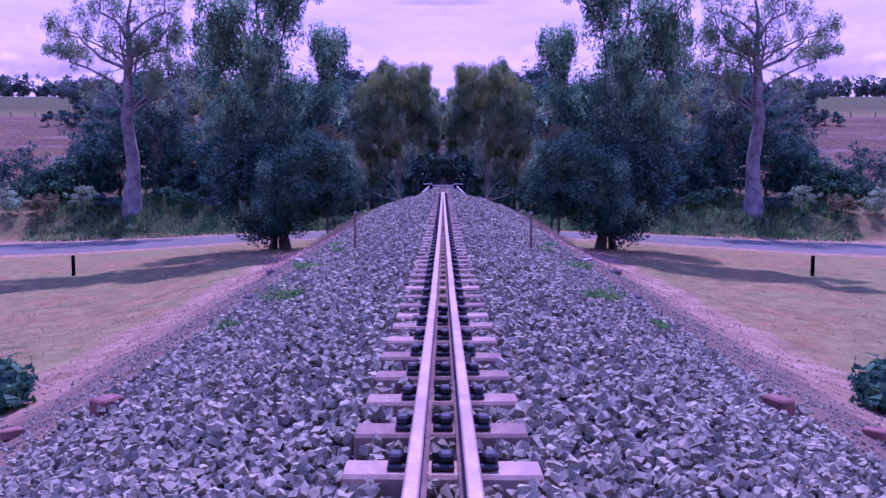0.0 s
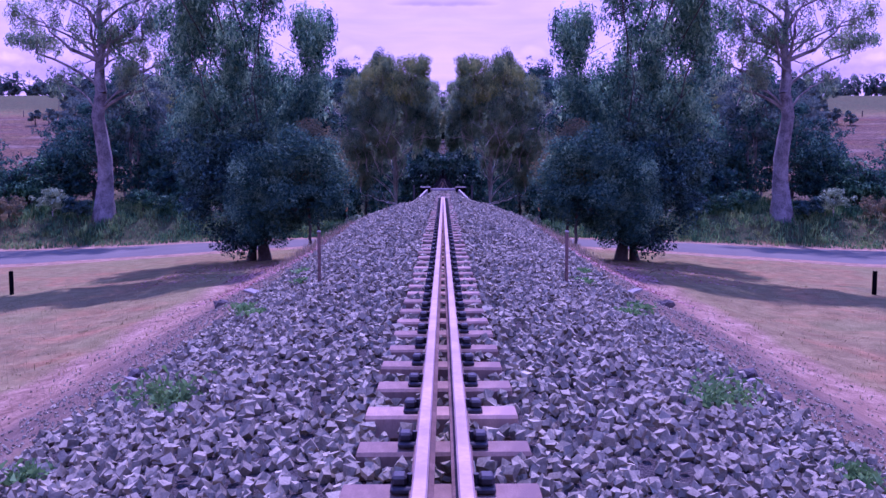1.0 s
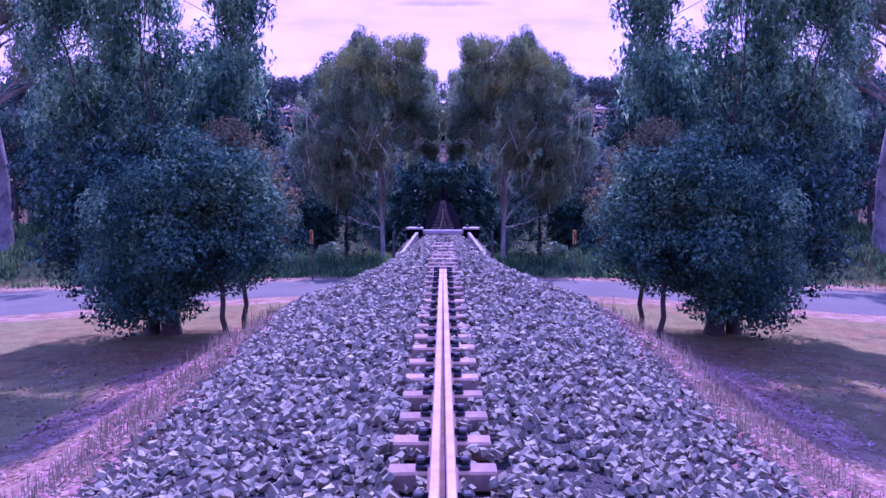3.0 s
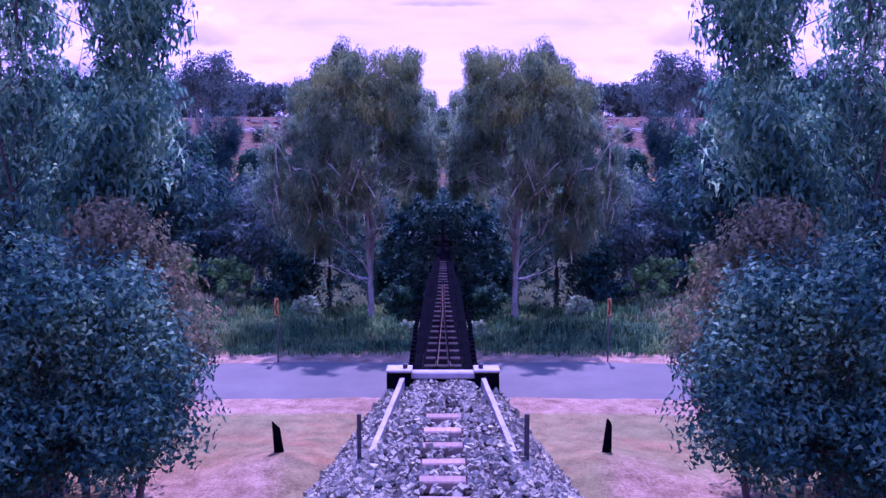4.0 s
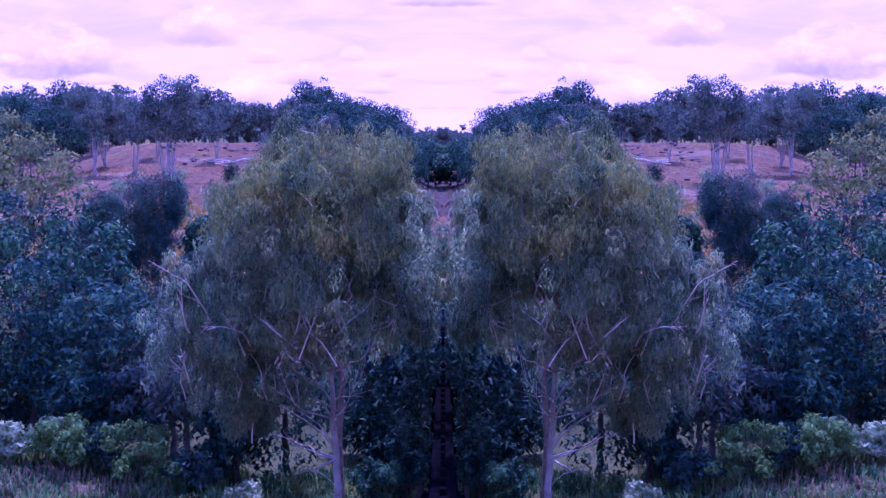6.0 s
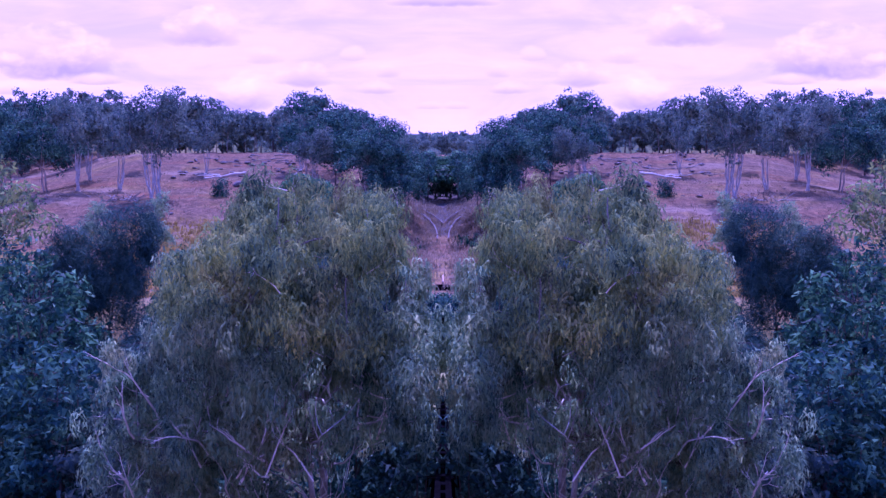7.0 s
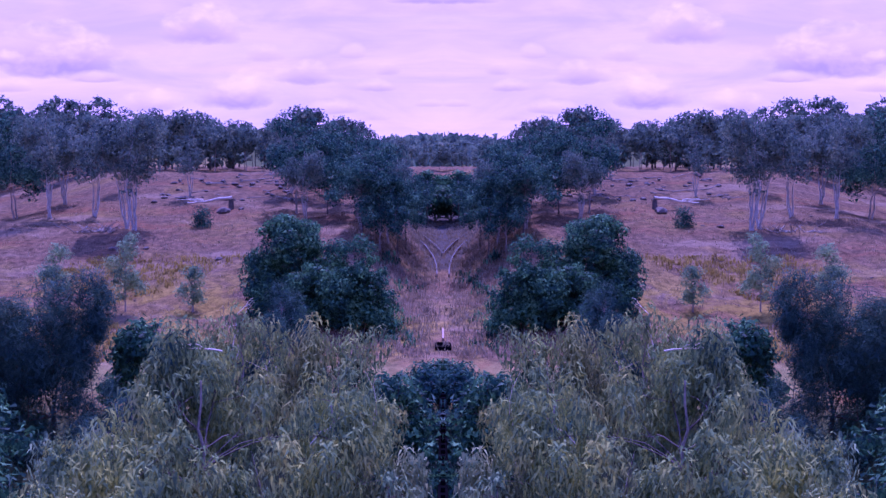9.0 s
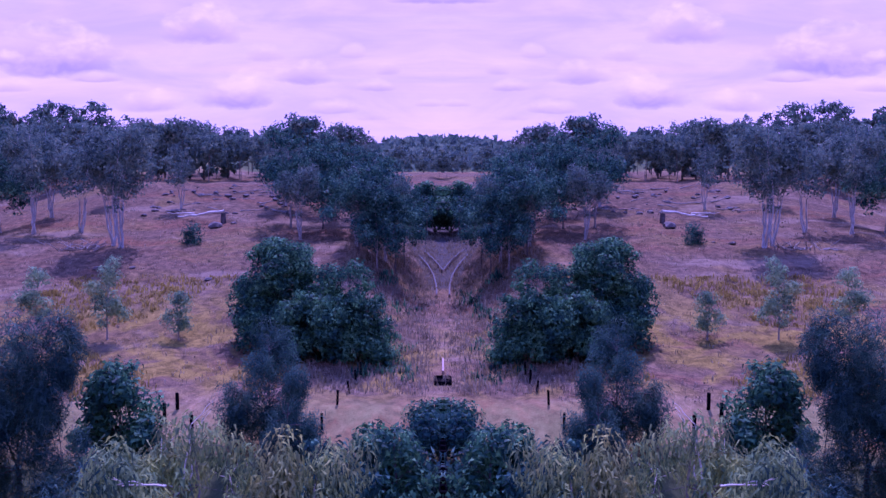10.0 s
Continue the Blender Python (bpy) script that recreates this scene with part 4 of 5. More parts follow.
for q in (64.3, 74.0, 83.5, 92.5):
    zt = float(track_z(q))
    gz = at_ground(0, q)[2]
    for s in (-1, 1):
        bm = bmesh.new()
        V, F = tubes([([(s * 0.5, q, gz - 0.5), (s * 0.35, q, (gz + zt) / 2), (s * 0.22, q, zt - 0.86)], [0.16, 0.15, 0.14])], 8)
        child(new("pier_leg", mesh_of("pier_leg", V, F, M_DARKWOOD, True)), bridge)
    part("pier_cap", box_bm((-0.55, q - 0.15, zt - 0.90), (0.55, q + 0.15, zt - 0.63), 0.02), M_DARKWOOD, bridge)
abutment("bridge_abutment", 101.7, 102.5, 0.16, float(track_z(102)) - 0.10, 1.2, M_DARKWOOD, False)

# dark timber pit between the abutment and the first rail end
pit = thing("track_pit", "dark timber-framed pit sunk in the line's dry grass", "pit", (0, 105.3, float(track_z(105.3)) - 0.16))
part("floor", box_bm((-0.40, -0.7, 0.0), (0.40, 0.7, 0.06), 0.01), M_DARKWOOD, pit)
for s in (-1, 1):
    part("side_beam", box_bm((s * 0.44 - 0.04, -0.75, -0.05), (s * 0.44 + 0.04, 0.75, 0.16), 0.012), M_DARKWOOD, pit)
    part("end_beam", box_bm((-0.40, s * 0.72 - 0.04, -0.05), (0.40, s * 0.72 + 0.04, 0.20), 0.012), M_DARKWOOD, pit)

# the line beyond: one short rail end, then rails that swing away to both sides
far_track = thing("railway_track", "overgrown railway track curving away past the trees", "railway track", (0, 0, 0))
child(new("rail", rail_mesh([(0, q, track_z(q) - 0.03) for q in np.arange(106.6, 109.4, 0.4)], 1.3)), far_track)
for s in (-1, 1):
    for off in (-0.53, 0.53):
        yy = np.arange(128, 168, 0.8)
        c = 0.0060 * np.maximum(0, yy - 130) ** 2 + 0.03 * np.maximum(0, yy - 130) + off
        ok = c > 0.03
        child(new("rail", rail_mesh([(s * a, q, track_z(q) - 0.02 + 0.05 * (a > 0)) for a, q in zip(c[ok], yy[ok])], 1.6, M_CLIP)), far_track)


# ---- small fixed things ----
def post_thing(name, label, category, x, y, w, h, material, group="", lean=0.0, round_top=False):
    g = at_ground(x, y, 0.12)
    bm = bmesh.new()
    if round_top:
        bmesh.ops.create_cone(bm, cap_ends=True, segments=10, radius1=w * 0.60, radius2=w * 0.36, depth=h, matrix=Matrix.Translation((0, 0, h / 2)))
        for v in bm.verts:
            if v.co.z > h * 0.9:
                v.co.z += random.uniform(-0.06, 0.05) * h - 1.6 * v.co.x
                v.co.x += random.uniform(-0.02, 0.02)
    else:
        add_box(bm, (-w / 2, -w / 2, 0), (w / 2, w / 2, h), w * 0.12)
    ob = part(name, bm, material, None)
    ob.matrix_basis = pose(g[0], g[1], g[2], 0, lean, random.uniform(0, 40))
    tagged(ob, label, category, group)
    return ob


for s in (-1, 1):
    post_thing("marker_post", "dark square timber marker post in dry grass", "post", s * 16.0, 38.0, 0.13, 1.0, M_DARKWOOD, "marker posts")
    post_thing("stump_post", "stout dark round timber post near the lane", "post", s * 3.8, 49.1, 0.20, 0.78, M_DARKWOOD, "stump posts", s * 6, True)
    post_thing("bank_post", "thin dark steel stake beside the kerb", "post", s * 1.16, 41.0, 0.06, 0.85, M_CLIP, "bank stakes")
    for x, y in ((13.6, 99.9), (13.3, 101.0), (12.0, 98.9)):
        post_thing("bollard", "short dark timber bollard beside a dirt track", "post", s * x, y, 0.15, 0.95, M_DARKWOOD, "bollards by the dirt track")
    for k, (x, y) in enumerate(((4.4, 108.0), (4.6, 106.3), (4.7, 104.6), (4.9, 103.0), (5.3, 101.0), (5.8, 99.0))):
        post_thing("fence_post", "dark split timber fence post in dry grass", "post", s * x, y, 0.10, 0.8 + 0.05 * (k % 3), M_DARKWOOD, "line of fence posts", s * (k % 4 - 1) * 3)
    for k in range(10):
        post_thing("fence_post", "grey timber fence post on the field's edge", "post", s * (62 + 6 * k), 196 + 1.0 * k, 0.18, 1.3, M_OLDWOOD, "field fence")


def chevron_sign(s):
    g = at_ground(s * 6.05, 60.9)
    ob = thing("road_sign", "amber road marker sign with a black chevron on a post", "road sign", g, "chevron signs", turn=s * 48)
    part("post", box_bm((-0.022, 0.0, -0.2), (0.022, 0.044, 2.3), 0.006), M_OLDWOOD, ob)
    board = part("board", box_bm((-0.135, -0.02, 1.72), (0.135, -0.003, 2.36), 0.004), M_YELLOW, ob, "amber board")
    bm = bmesh.new()
    for up in (-1, 1):
        q = [bm.verts.new((-s * a, -0.026, 2.04 + up * b)) for a, b in ((-0.10, 0.0), (0.01, 0.0), (0.12, 0.27), (0.01, 0.27))]
        f = bm.faces.new(q)
        bmesh.ops.solidify(bm, geom=[f], thickness=0.005)
    part("chevron", bm, M_BLACK, board, "black chevron")
    return ob


def marker_stake(s):
    g = at_ground(s * 1.90, 19.0)
    ob = thing("marker_stake", "thin rusty marker stake with a pale cap in the ballast", "stake", g, "marker stakes")
    post = part("post", box_bm((-0.024, -0.024, -0.15), (0.024, 0.024, 0.55 - g[2]), 0.006), M_RUST, ob)
    part("cap", box_bm((-0.03, -0.03, 0.552 - g[2]), (0.03, 0.03, 0.58 - g[2]), 0.008), M_CONC, post, "pale cap")
    return ob


for s in (-1, 1):
    chevron_sign(s)
    marker_stake(s)


def block(name, label, category, x, y, size, material, turn, group="", sink=0.0):
    g = at_ground(x, y, sink)
    ob = part(name, box_bm((-size[0] / 2, -size[1] / 2, 0), (size[0] / 2, size[1] / 2, size[2]), min(size) * 0.12, min(size) * 0.06), material, None)
    ob.matrix_basis = pose(g[0], g[1], g[2], random.uniform(-4, 4), random.uniform(-6, 6), turn)
    return tagged(ob, label, category, group)


def boulder(name, label, x, y, r, material, seed, squash=0.6, group=""):
    bm = bmesh.new()
    bmesh.ops.create_icosphere(bm, subdivisions=2, radius=1.0)
    for v in bm.verts:
        k = noise.noise(v.co * 1.1 + Vector((seed * 3.1, 0, 0))) * 0.5 + noise.noise(v.co * 2.7 + Vector((0, seed * 1.7, 0))) * 0.2
        v.co = Vector((v.co.x, v.co.y * 0.8, v.co.z * squash)) * (r * (1 + k))
    ob = part(name, bm, material, None)
    g = at_ground(x, y)
    ob.matrix_basis = pose(g[0], g[1], g[2] + r * squash * 0.35, 0, 0, seed * 57)
    return tagged(ob, label, "rock", group)


for s in (-1, 1):
    block("brick_block", "broken red brick lying at the ballast's edge", "brick", s * 2.95, 7.6, (0.17, 0.27, 0.15), M_BRICK, s * 24, "stray bricks")
    block("brick_block", "small broken red brick on the dirt", "brick", s * 4.3, 8.6, (0.16, 0.22, 0.1), M_BRICK, s * 50, "stray bricks")
    boulder("dark_rock", "dark loose rock on the bank's shoulder", s * 3.3, 14.9, 0.13, M_ROCK, 3, 0.8, "bank rocks")
    boulder("dark_rock", "dark loose rock on the bank's shoulder", s * 4.68, 23.9, 0.17, M_ROCK, 9, 0.7, "bank rocks")
    boulder("dark_rock", "dark loose rock on the bank's shoulder", s * 3.3, 14.1, 0.08, M_ROCK, 5, 0.8, "bank rocks")
    block("plank", "pale splintered plank on the bank's shoulder", "plank", s * 3.5, 21.8, (0.17, 0.60, 0.05), M_BARK, s * -40, "planks")
    block("plank", "pale splintered plank on the bank's shoulder", "plank", s * 3.2, 14.6, (0.08, 0.42, 0.05), M_BARK, s * -50, "planks")

# fallen logs, stumps and rubble on the hillside
for s in (-1, 1):
    r2 = np.random.default_rng(40)
    g0, g1 = at_ground(-26.0, 144.2), at_ground(-21.2, 143.2)
    L = thing("fallen_log", "bleached fallen tree trunk resting on a stump", "log", g0, "fallen logs") if s == -1 else None
    if L is not None:
        p0, p1 = np.array(g0) + (0, 0, 0.2), np.array(g1) + (0, 0, 1.15)
        V, F = tubes([(bent(p0, p1, r2, 0.03, 8), np.linspace(0.07, 0.16, 8)), (bent(p0 + (1.6, 0.1, 0.3), p0 + (0.3, -1.4, 0.5), r2, 0.1, 5), np.linspace(0.1, 0.03, 5)),
                      (bent(p0 + (0.9, 0.1, 0.2), p0 + (-1.4, 0.9, 0.4), r2, 0.1, 5), np.linspace(0.09, 0.02, 5))], 7)
        child(new("log", mesh_of("log", V - np.array(g0), F, M_DEAD, True)), L)
        V, F = tubes([(np.array([(g1[0] - 0.1, g1[1], g1[2] - 0.2), (g1[0] - 0.1, g1[1], g1[2] + 0.95)]), [0.3, 0.24])], 8)
        child(new("stump", mesh_of("stump", V - np.array(g0), F, M_BARK_DK, True)), L)
        both_sides(L)
    for k in range(70):
        x, y = r2.uniform(13, 31), r2.uniform(146, 160)
        if k < 6:
            x, y = r2.uniform(17, 40), r2.uniform(118, 143)
        boulder("field_rock", "weathered field rock in dry grass", s * x, y, r2.uniform(0.12, 0.40), M_ROCK, k + 1, 0.5, "hillside rocks")
    boulder("field_rock", "large dark charred stump-like rock", s * 21.4, 140.8, 0.75, M_ROCK, 77, 0.6, "hillside rocks")
    for k in range(30):
        x, y, a = r2.uniform(14, 30), r2.uniform(147, 159), r2.uniform(-0.6, 0.6)
        l = r2.uniform(1.2, 3.2)
        g = np.array(at_ground(s * x, y))
        q = np.array(at_ground(s * x + l * math.cos(a), y + l * math.sin(a))) - g
        V, F = tubes([(bent((0, 0, 0.12), q + (0, 0, 0.15), r2, 0.05, 5), np.linspace(0.07, 0.02, 5))], 6)
        ob = new("fallen_branch", mesh_of("fallen_branch", V, F, M_BARK, True))
        ob.matrix_basis = pose(*g)
        tagged(ob, "bleached fallen branch on bare ground", "branch", "hillside branches")
    # brush heap by the hillside trees
    g = at_ground(s * 30.2, 131.5)
    heap = thing("brushwood", "pile of bleached fallen branches beside the trees", "brushwood", g, "brushwood piles")
    for k in range(46):
        a = r2.uniform(0, 6.28)
        c = np.array([r2.normal(0, 1.5), r2.normal(0, 0.7), 0.1])
        V, F = tubes([(bent(c, c + (1.6 * math.cos(a), 1.6 * math.sin(a) * 0.6, r2.uniform(0.0, 0.9)), r2, 0.12, 4), np.linspace(0.05, 0.015, 4))], 5)
        child(new("branch", mesh_of("branch", V, F, M_BARK, True)), heap)
    # pole at the field
    g = at_ground(s * 118, 236)
    pole = thing("power_pole", "thin pale timber power pole at the field's far edge", "power pole", g, "power poles")
    V, F = tubes([([(0, 0, -1), (0, 0, 5), (0, 0, 9.5)], [0.2, 0.17, 0.14])], 8)
    child(new("pole", mesh_of("pole", V, F, M_OLDWOOD, True)), pole)
    part("crossarm", box_bm((-1.1, -0.08, 8.7), (1.1, 0.08, 8.9), 0.02), M_OLDWOOD, pole)


# ---- trees beside the lane ----
def pair(*args, **kw):
    ob = tree(*args, **kw)
    both_sides(ob)
    return ob


pair("fig_tree", "dense dark-green broad-leaved tree beside the railway bank", "tree", at_ground(-8.6, 47.8),
     [(-8.3, 47.8, 1.7, 3.2, 2.8, 3.2, 190), (-10.6, 47.6, -0.2, 1.8, 1.9, 1.8, 60), (-7.4, 47.6, 0.3, 1.4, 1.5, 1.7, 40), (-8.5, 47.2, -1.0, 2.1, 1.6, 1.1, 50), (-11.2, 47.6, 2.4, 1.6, 1.6, 1.7, 44)],
     F_FIG, M_BARK_DK, 101, fork=0.30, girth=0.30, size=(0.14, 0.085), per=130, spread=0.38, lobes=9, droop=0.3, group="trees by the lane")
pair("young_tree", "young tree with small dark leaves and a thin trunk", "tree", at_ground(-5.55, 42.4),
     [(-6.3, 42.6, 1.2, 2.1, 1.7, 1.75, 150), (-4.9, 42.3, 0.9, 1.0, 1.0, 1.2, 40), (-8.0, 42.8, 0.5, 1.5, 1.4, 1.5, 70), (-6.0, 42.5, 2.4, 1.3, 1.2, 0.8, 46), (-7.0, 42.7, -0.6, 1.6, 1.2, 0.8, 46), (-4.6, 42.4, 0.2, 0.7, 0.7, 0.7, 22)],
     F_YOUNG, M_BARK_DK, 102, fork=0.40, girth=0.085, size=(0.098, 0.056), per=130, lobes=8, spread=0.32, droop=0.3, group="trees by the lane")
pair("red_leaved_tree", "small tree with reddish and olive leaves by the lane", "tree", at_ground(-5.6, 44.8),
     [(-5.75, 44.6, 3.15, 0.66, 0.65, 0.75, 34), (-5.3, 44.4, 1.7, 0.95, 0.9, 1.2, 60), (-4.7, 44.2, 1.1, 0.7, 0.7, 0.8, 26)],
     F_RED, M_BARK_DK, 103, fork=0.32, girth=0.09, size=(0.10, 0.055), per=120, lobes=8, spread=0.32, droop=0.4, group="trees by the lane")
# The last four crowns are unseen, added and thickened to shade the lawn.
pair("tall_gum", "tall dark gum tree with clumped hanging leaves", "tree", at_ground(-9.3, 48.2),
     [(-11.2, 48.4, 6.2, 1.9, 1.8, 3.0, 100), (-10.4, 48.6, 3.6, 2.4, 1.9, 2.2, 100), (-9.9, 48.2, 9.6, 2.2, 1.8, 2.2, 70), (-8.2, 47.6, 11.4, 1.8, 1.6, 1.8, 36),
      (-5.9, 46.4, 7.3, 1.1, 1.1, 1.5, 44), (-6.5, 46.6, 4.9, 1.5, 1.2, 1.2, 60), (-7.2, 46.8, 3.4, 1.6, 1.2, 1.2, 60), (-12.4, 48.3, 10.2, 1.3, 1.2, 2.3, 30), (-8.9, 48.0, 5.2, 1.9, 1.6, 1.9, 64),
      (-9.6, 48.2, 7.4, 2.0, 1.6, 1.4, 36), (-12.8, 45.2, 13.4, 2.6, 3.2, 1.4, 250), (-15.6, 44.8, 13.6, 2.4, 2.6, 1.2, 190), (-10.0, 45.2, 13.4, 2.6, 3.2, 1.4, 250), (-7.4, 45.2, 13.8, 2.3, 3.0, 1.3, 220)],
     F_TALL, M_BARK_DK, 104, fork=0.26, girth=0.30, size=(0.18, 0.072), per=90, spread=0.36, droop=2.2, stems=3, group="trees by the lane", hang=True, lobes=8, fan=6, fan_bark=M_BARK_DK)
pair("white_gum", "large pale-barked gum with a sparse spreading crown", "tree", at_ground(-23.6, 67.0),
     [(x * 1.06, y + 4.2, z * 1.06, rx * 1.06, ry * 1.06, rz * 1.06, n) for x, y, z, rx, ry, rz, n in (
         (-22.6, 63, 10.8, 1.8, 1.6, 1.8, 24), (-26.4, 63, 9.6, 2.2, 1.3, 1.1, 30), (-19.4, 62.8, 10.6, 1.9, 1.3, 1.4, 30), (-24.2, 63, 13.2, 2.2, 1.6, 1.5, 28), (-24.6, 62.8, 7.6, 1.2, 1.0, 0.8, 12), (-20.4, 62.6, 7.2, 1.1, 1.0, 0.9, 12),
         (-19.6, 63, 13.2, 2.0, 1.5, 1.6, 24), (-22.0, 63, 15.0, 2.0, 1.6, 1.2, 16), (-17.2, 62.6, 9.0, 1.3, 1.0, 0.9, 14), (-19.6, 63.4, 7.7, 2.1, 1.5, 2.1, 36), (-26.6, 63, 11.4, 1.8, 1.1, 0.9, 18), (-21.2, 63.6, 9.6, 1.6, 1.2, 1.4, 18))],
     F_GUM, M_BARK_OLD, 105, fork=0.46, girth=0.60, size=(0.20, 0.07), per=70, spread=0.36, droop=1.6, dead=34, snag_girth=0.035, leader=True, group="white gums", hang=True, fan=11, fan_bark=M_BARK_OLD)
BACK = [  # x, y, top, radius, leaf, clumps
    (-25.0, 72, 9.6, 2.8, "dark", 95), (-24.5, 75, 8.6, 3.0, "far", 95), (-29.0, 74, 4.6, 2.6, "dark", 70), (-16.6, 78, 5.8, 2.4, "dark", 80), (-19.2, 76.5, 4.0, 2.2, "dark", 70),
    (-19.4, 72, 3.4, 2.4, "dark", 80), (-30.2, 73, 3.4, 2.4, "dark", 70), (-32.0, 70, 1.6, 2.2, "green", 60), (-9.6, 79, 4.8, 2.7, "dark", 85), (-12.6, 76, 4.6, 2.3, "dark", 80),
    (-15.8, 80, 6.8, 3.0, "green", 110), (-19.5, 83, 7.2, 3.1, "green", 105), (-9.5, 75, 3.2, 2.1, "far", 75), (-6.2, 77, 4.2, 2.1, "dark", 75), (-3.2, 79, 3.2, 1.6, "dark", 60),
    (-22.8, 90, 11.2, 4.2, "gumy", 150), (-27.5, 88, 8.6, 2.8, "far", 85), (-12.0, 86, 5.2, 2.1, "she", 75), (-33.0, 84, 6.8, 2.7, "far", 80), (-38.5, 80, 4.2, 2.6, "dark", 70),
    # Rows with "fig" leaves are near black in place of the tunnel's shade.
    (-21.6, 74.0, 4.8, 2.4, "dark", 80), (-26.8, 73.4, 4.4, 2.2, "dark", 75), (-13.6, 77.5, 4.4, 2.0, "dark", 75), (-10.8, 77.6, 4.6, 2.0, "far", 75), (-27.5, 82, 9.4, 2.6, "far", 85), (-30.4, 70.5, 2.4, 1.9, "green", 60), (-2.6, 81, 2.4, 1.5, "dark", 55), (-0.7, 86.0, 3.6, 1.0, "green", 50), (-0.75, 92.0, 3.5, 0.9, "fig", 44), (-29.5, 83, 10.4, 3.0, "far", 80), (-25.6, 80, 10.8, 2.8, "far", 80), (-30.5, 77, 6.5, 2.6, "dark", 80), (-7.6, 74.6, 2.0, 1.5, "dark", 60), (-1.5, 76.0, 3.8, 1.2, "fig", 70), (-0.85, 74.0, 3.2, 0.9, "fig", 55), (-1.6, 79.0, 3.6, 1.4, "fig", 75), (-1.3, 82, 3.4, 1.3, "fig", 70), (-20.5, 86, 8.2, 3.0, "dark", 110), (-24.5, 84, 8.6, 3.0, "dark", 110), (-17.5, 85.4, 6.4, 2.4, "green", 90), (-24.2, 76, 7.6, 2.5, "dark", 85),
]
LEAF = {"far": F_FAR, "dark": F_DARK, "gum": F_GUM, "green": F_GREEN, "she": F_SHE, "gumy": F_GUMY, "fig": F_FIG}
SAY = {"fig": "very dark low tree crowding the bridge's side", "far": "grey-green gum tree in the gully's wood", "dark": "dark dense understorey tree in the gully's wood", "gumy": "olive-brown gum tree in the gully's wood",
       "green": "bright green broad-leaved tree in the gully's wood", "she": "feathery grey-green she-oak in the gully"}
for k, (x, y, top, r, leaf, n) in enumerate(BACK):
    g = at_ground(x, y)
    h = top - g[2]
    low = g[2] + h * (0.06 if leaf in ("dark", "green", "fig") else 0.40)
    cz, rz = (top + low) / 2, (top - low) / 2
    cr = [(x, y, cz, r, r * 0.9, rz, int(n * 0.7)), (x + r * 0.35, y - 0.4, top - rz * 0.55, r * 0.6, r * 0.55, rz * 0.5, int(n * 0.2)), (x - r * 0.45, y - 0.3, cz - rz * 0.35, r * 0.75, r * 0.7, rz * 0.6, int(n * 0.3))]
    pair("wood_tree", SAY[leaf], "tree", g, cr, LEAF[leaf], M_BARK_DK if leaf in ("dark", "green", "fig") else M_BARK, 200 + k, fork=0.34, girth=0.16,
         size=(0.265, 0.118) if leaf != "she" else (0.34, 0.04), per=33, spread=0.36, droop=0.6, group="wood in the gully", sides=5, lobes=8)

# the great gum that arches over the line from each side
pair("arching_gum", "large pale-barked gum with bleached limbs over the bridge", "tree", at_ground(-3.5, 71.6),
     [(-4.3, 68.6, 6.3, 3.1, 3.0, 1.7, 180), (-5.7, 68.8, 5.2, 1.5, 2.6, 1.9, 150), (-7.0, 69.4, 2.6, 1.6, 2.0, 1.7, 120), (-1.4, 69.4, 6.2, 1.3, 2.4, 1.9, 110), (-0.6, 70.6, 4.6, 0.9, 1.4, 1.4, 56),
      (-4.4, 70.2, 4.2, 2.8, 1.3, 1.7, 130), (-4.0, 67.2, 4.5, 2.2, 0.9, 1.0, 44), (-5.6, 70.6, 2.0, 2.0, 1.1, 1.5, 80), (-1.9, 70.6, 3.8, 1.0, 1.0, 0.9, 30),
      (-0.7, 67.4, 6.2, 0.75, 1.4, 0.9, 46), (-0.6, 66.6, 5.1, 0.6, 1.2, 0.9, 34), (-0.9, 68.6, 7.2, 0.7, 1.2, 0.6, 18), (-7.4, 68.6, 4.2, 1.2, 1.8, 1.3, 60), (-6.6, 70.8, 3.4, 2.1, 1.6, 2.2, 120), (-4.0, 73.3, 3.6, 2.6, 1.0, 1.9, 90)],
     F_GUM, M_BARK_PALE, 106, fork=0.20, girth=0.165, size=(0.15, 0.036), per=104, spread=0.215, droop=3.4, dead=240, snag_girth=0.028, hang=True, lobes=9, group="arching gums", leader=True, fan=20, fan_bark=M_BARK_PALE, spread_low=True)
# Upper crown added as a second gum, its leaves coloured as if sunlit.
pair("arching_gum", "olive-yellow topped gum close behind the bridge", "tree", at_ground(-3.6, 73.2),
     [(-3.8, 68.0, 8.7, 1.7, 2.2, 1.25, 110), (-4.0, 71.6, 8.8, 1.8, 1.9, 1.15, 100), (-5.7, 69.2, 7.3, 1.4, 2.6, 1.2, 90), (-1.75, 67.8, 8.5, 1.0, 1.4, 1.15, 54), (-2.0, 71.0, 8.4, 1.2, 1.8, 1.1, 60), (-4.1, 66.2, 7.7, 2.1, 1.3, 1.0, 60), (-2.1, 66.6, 7.1, 1.15, 1.3, 1.1, 40)],
     F_GUMY, M_BARK, 107, fork=0.40, girth=0.16, size=(0.14, 0.034), per=124, spread=0.23, droop=3.4, dead=30, snag_girth=0.014, hang=True, lobes=9, group="arching gums")

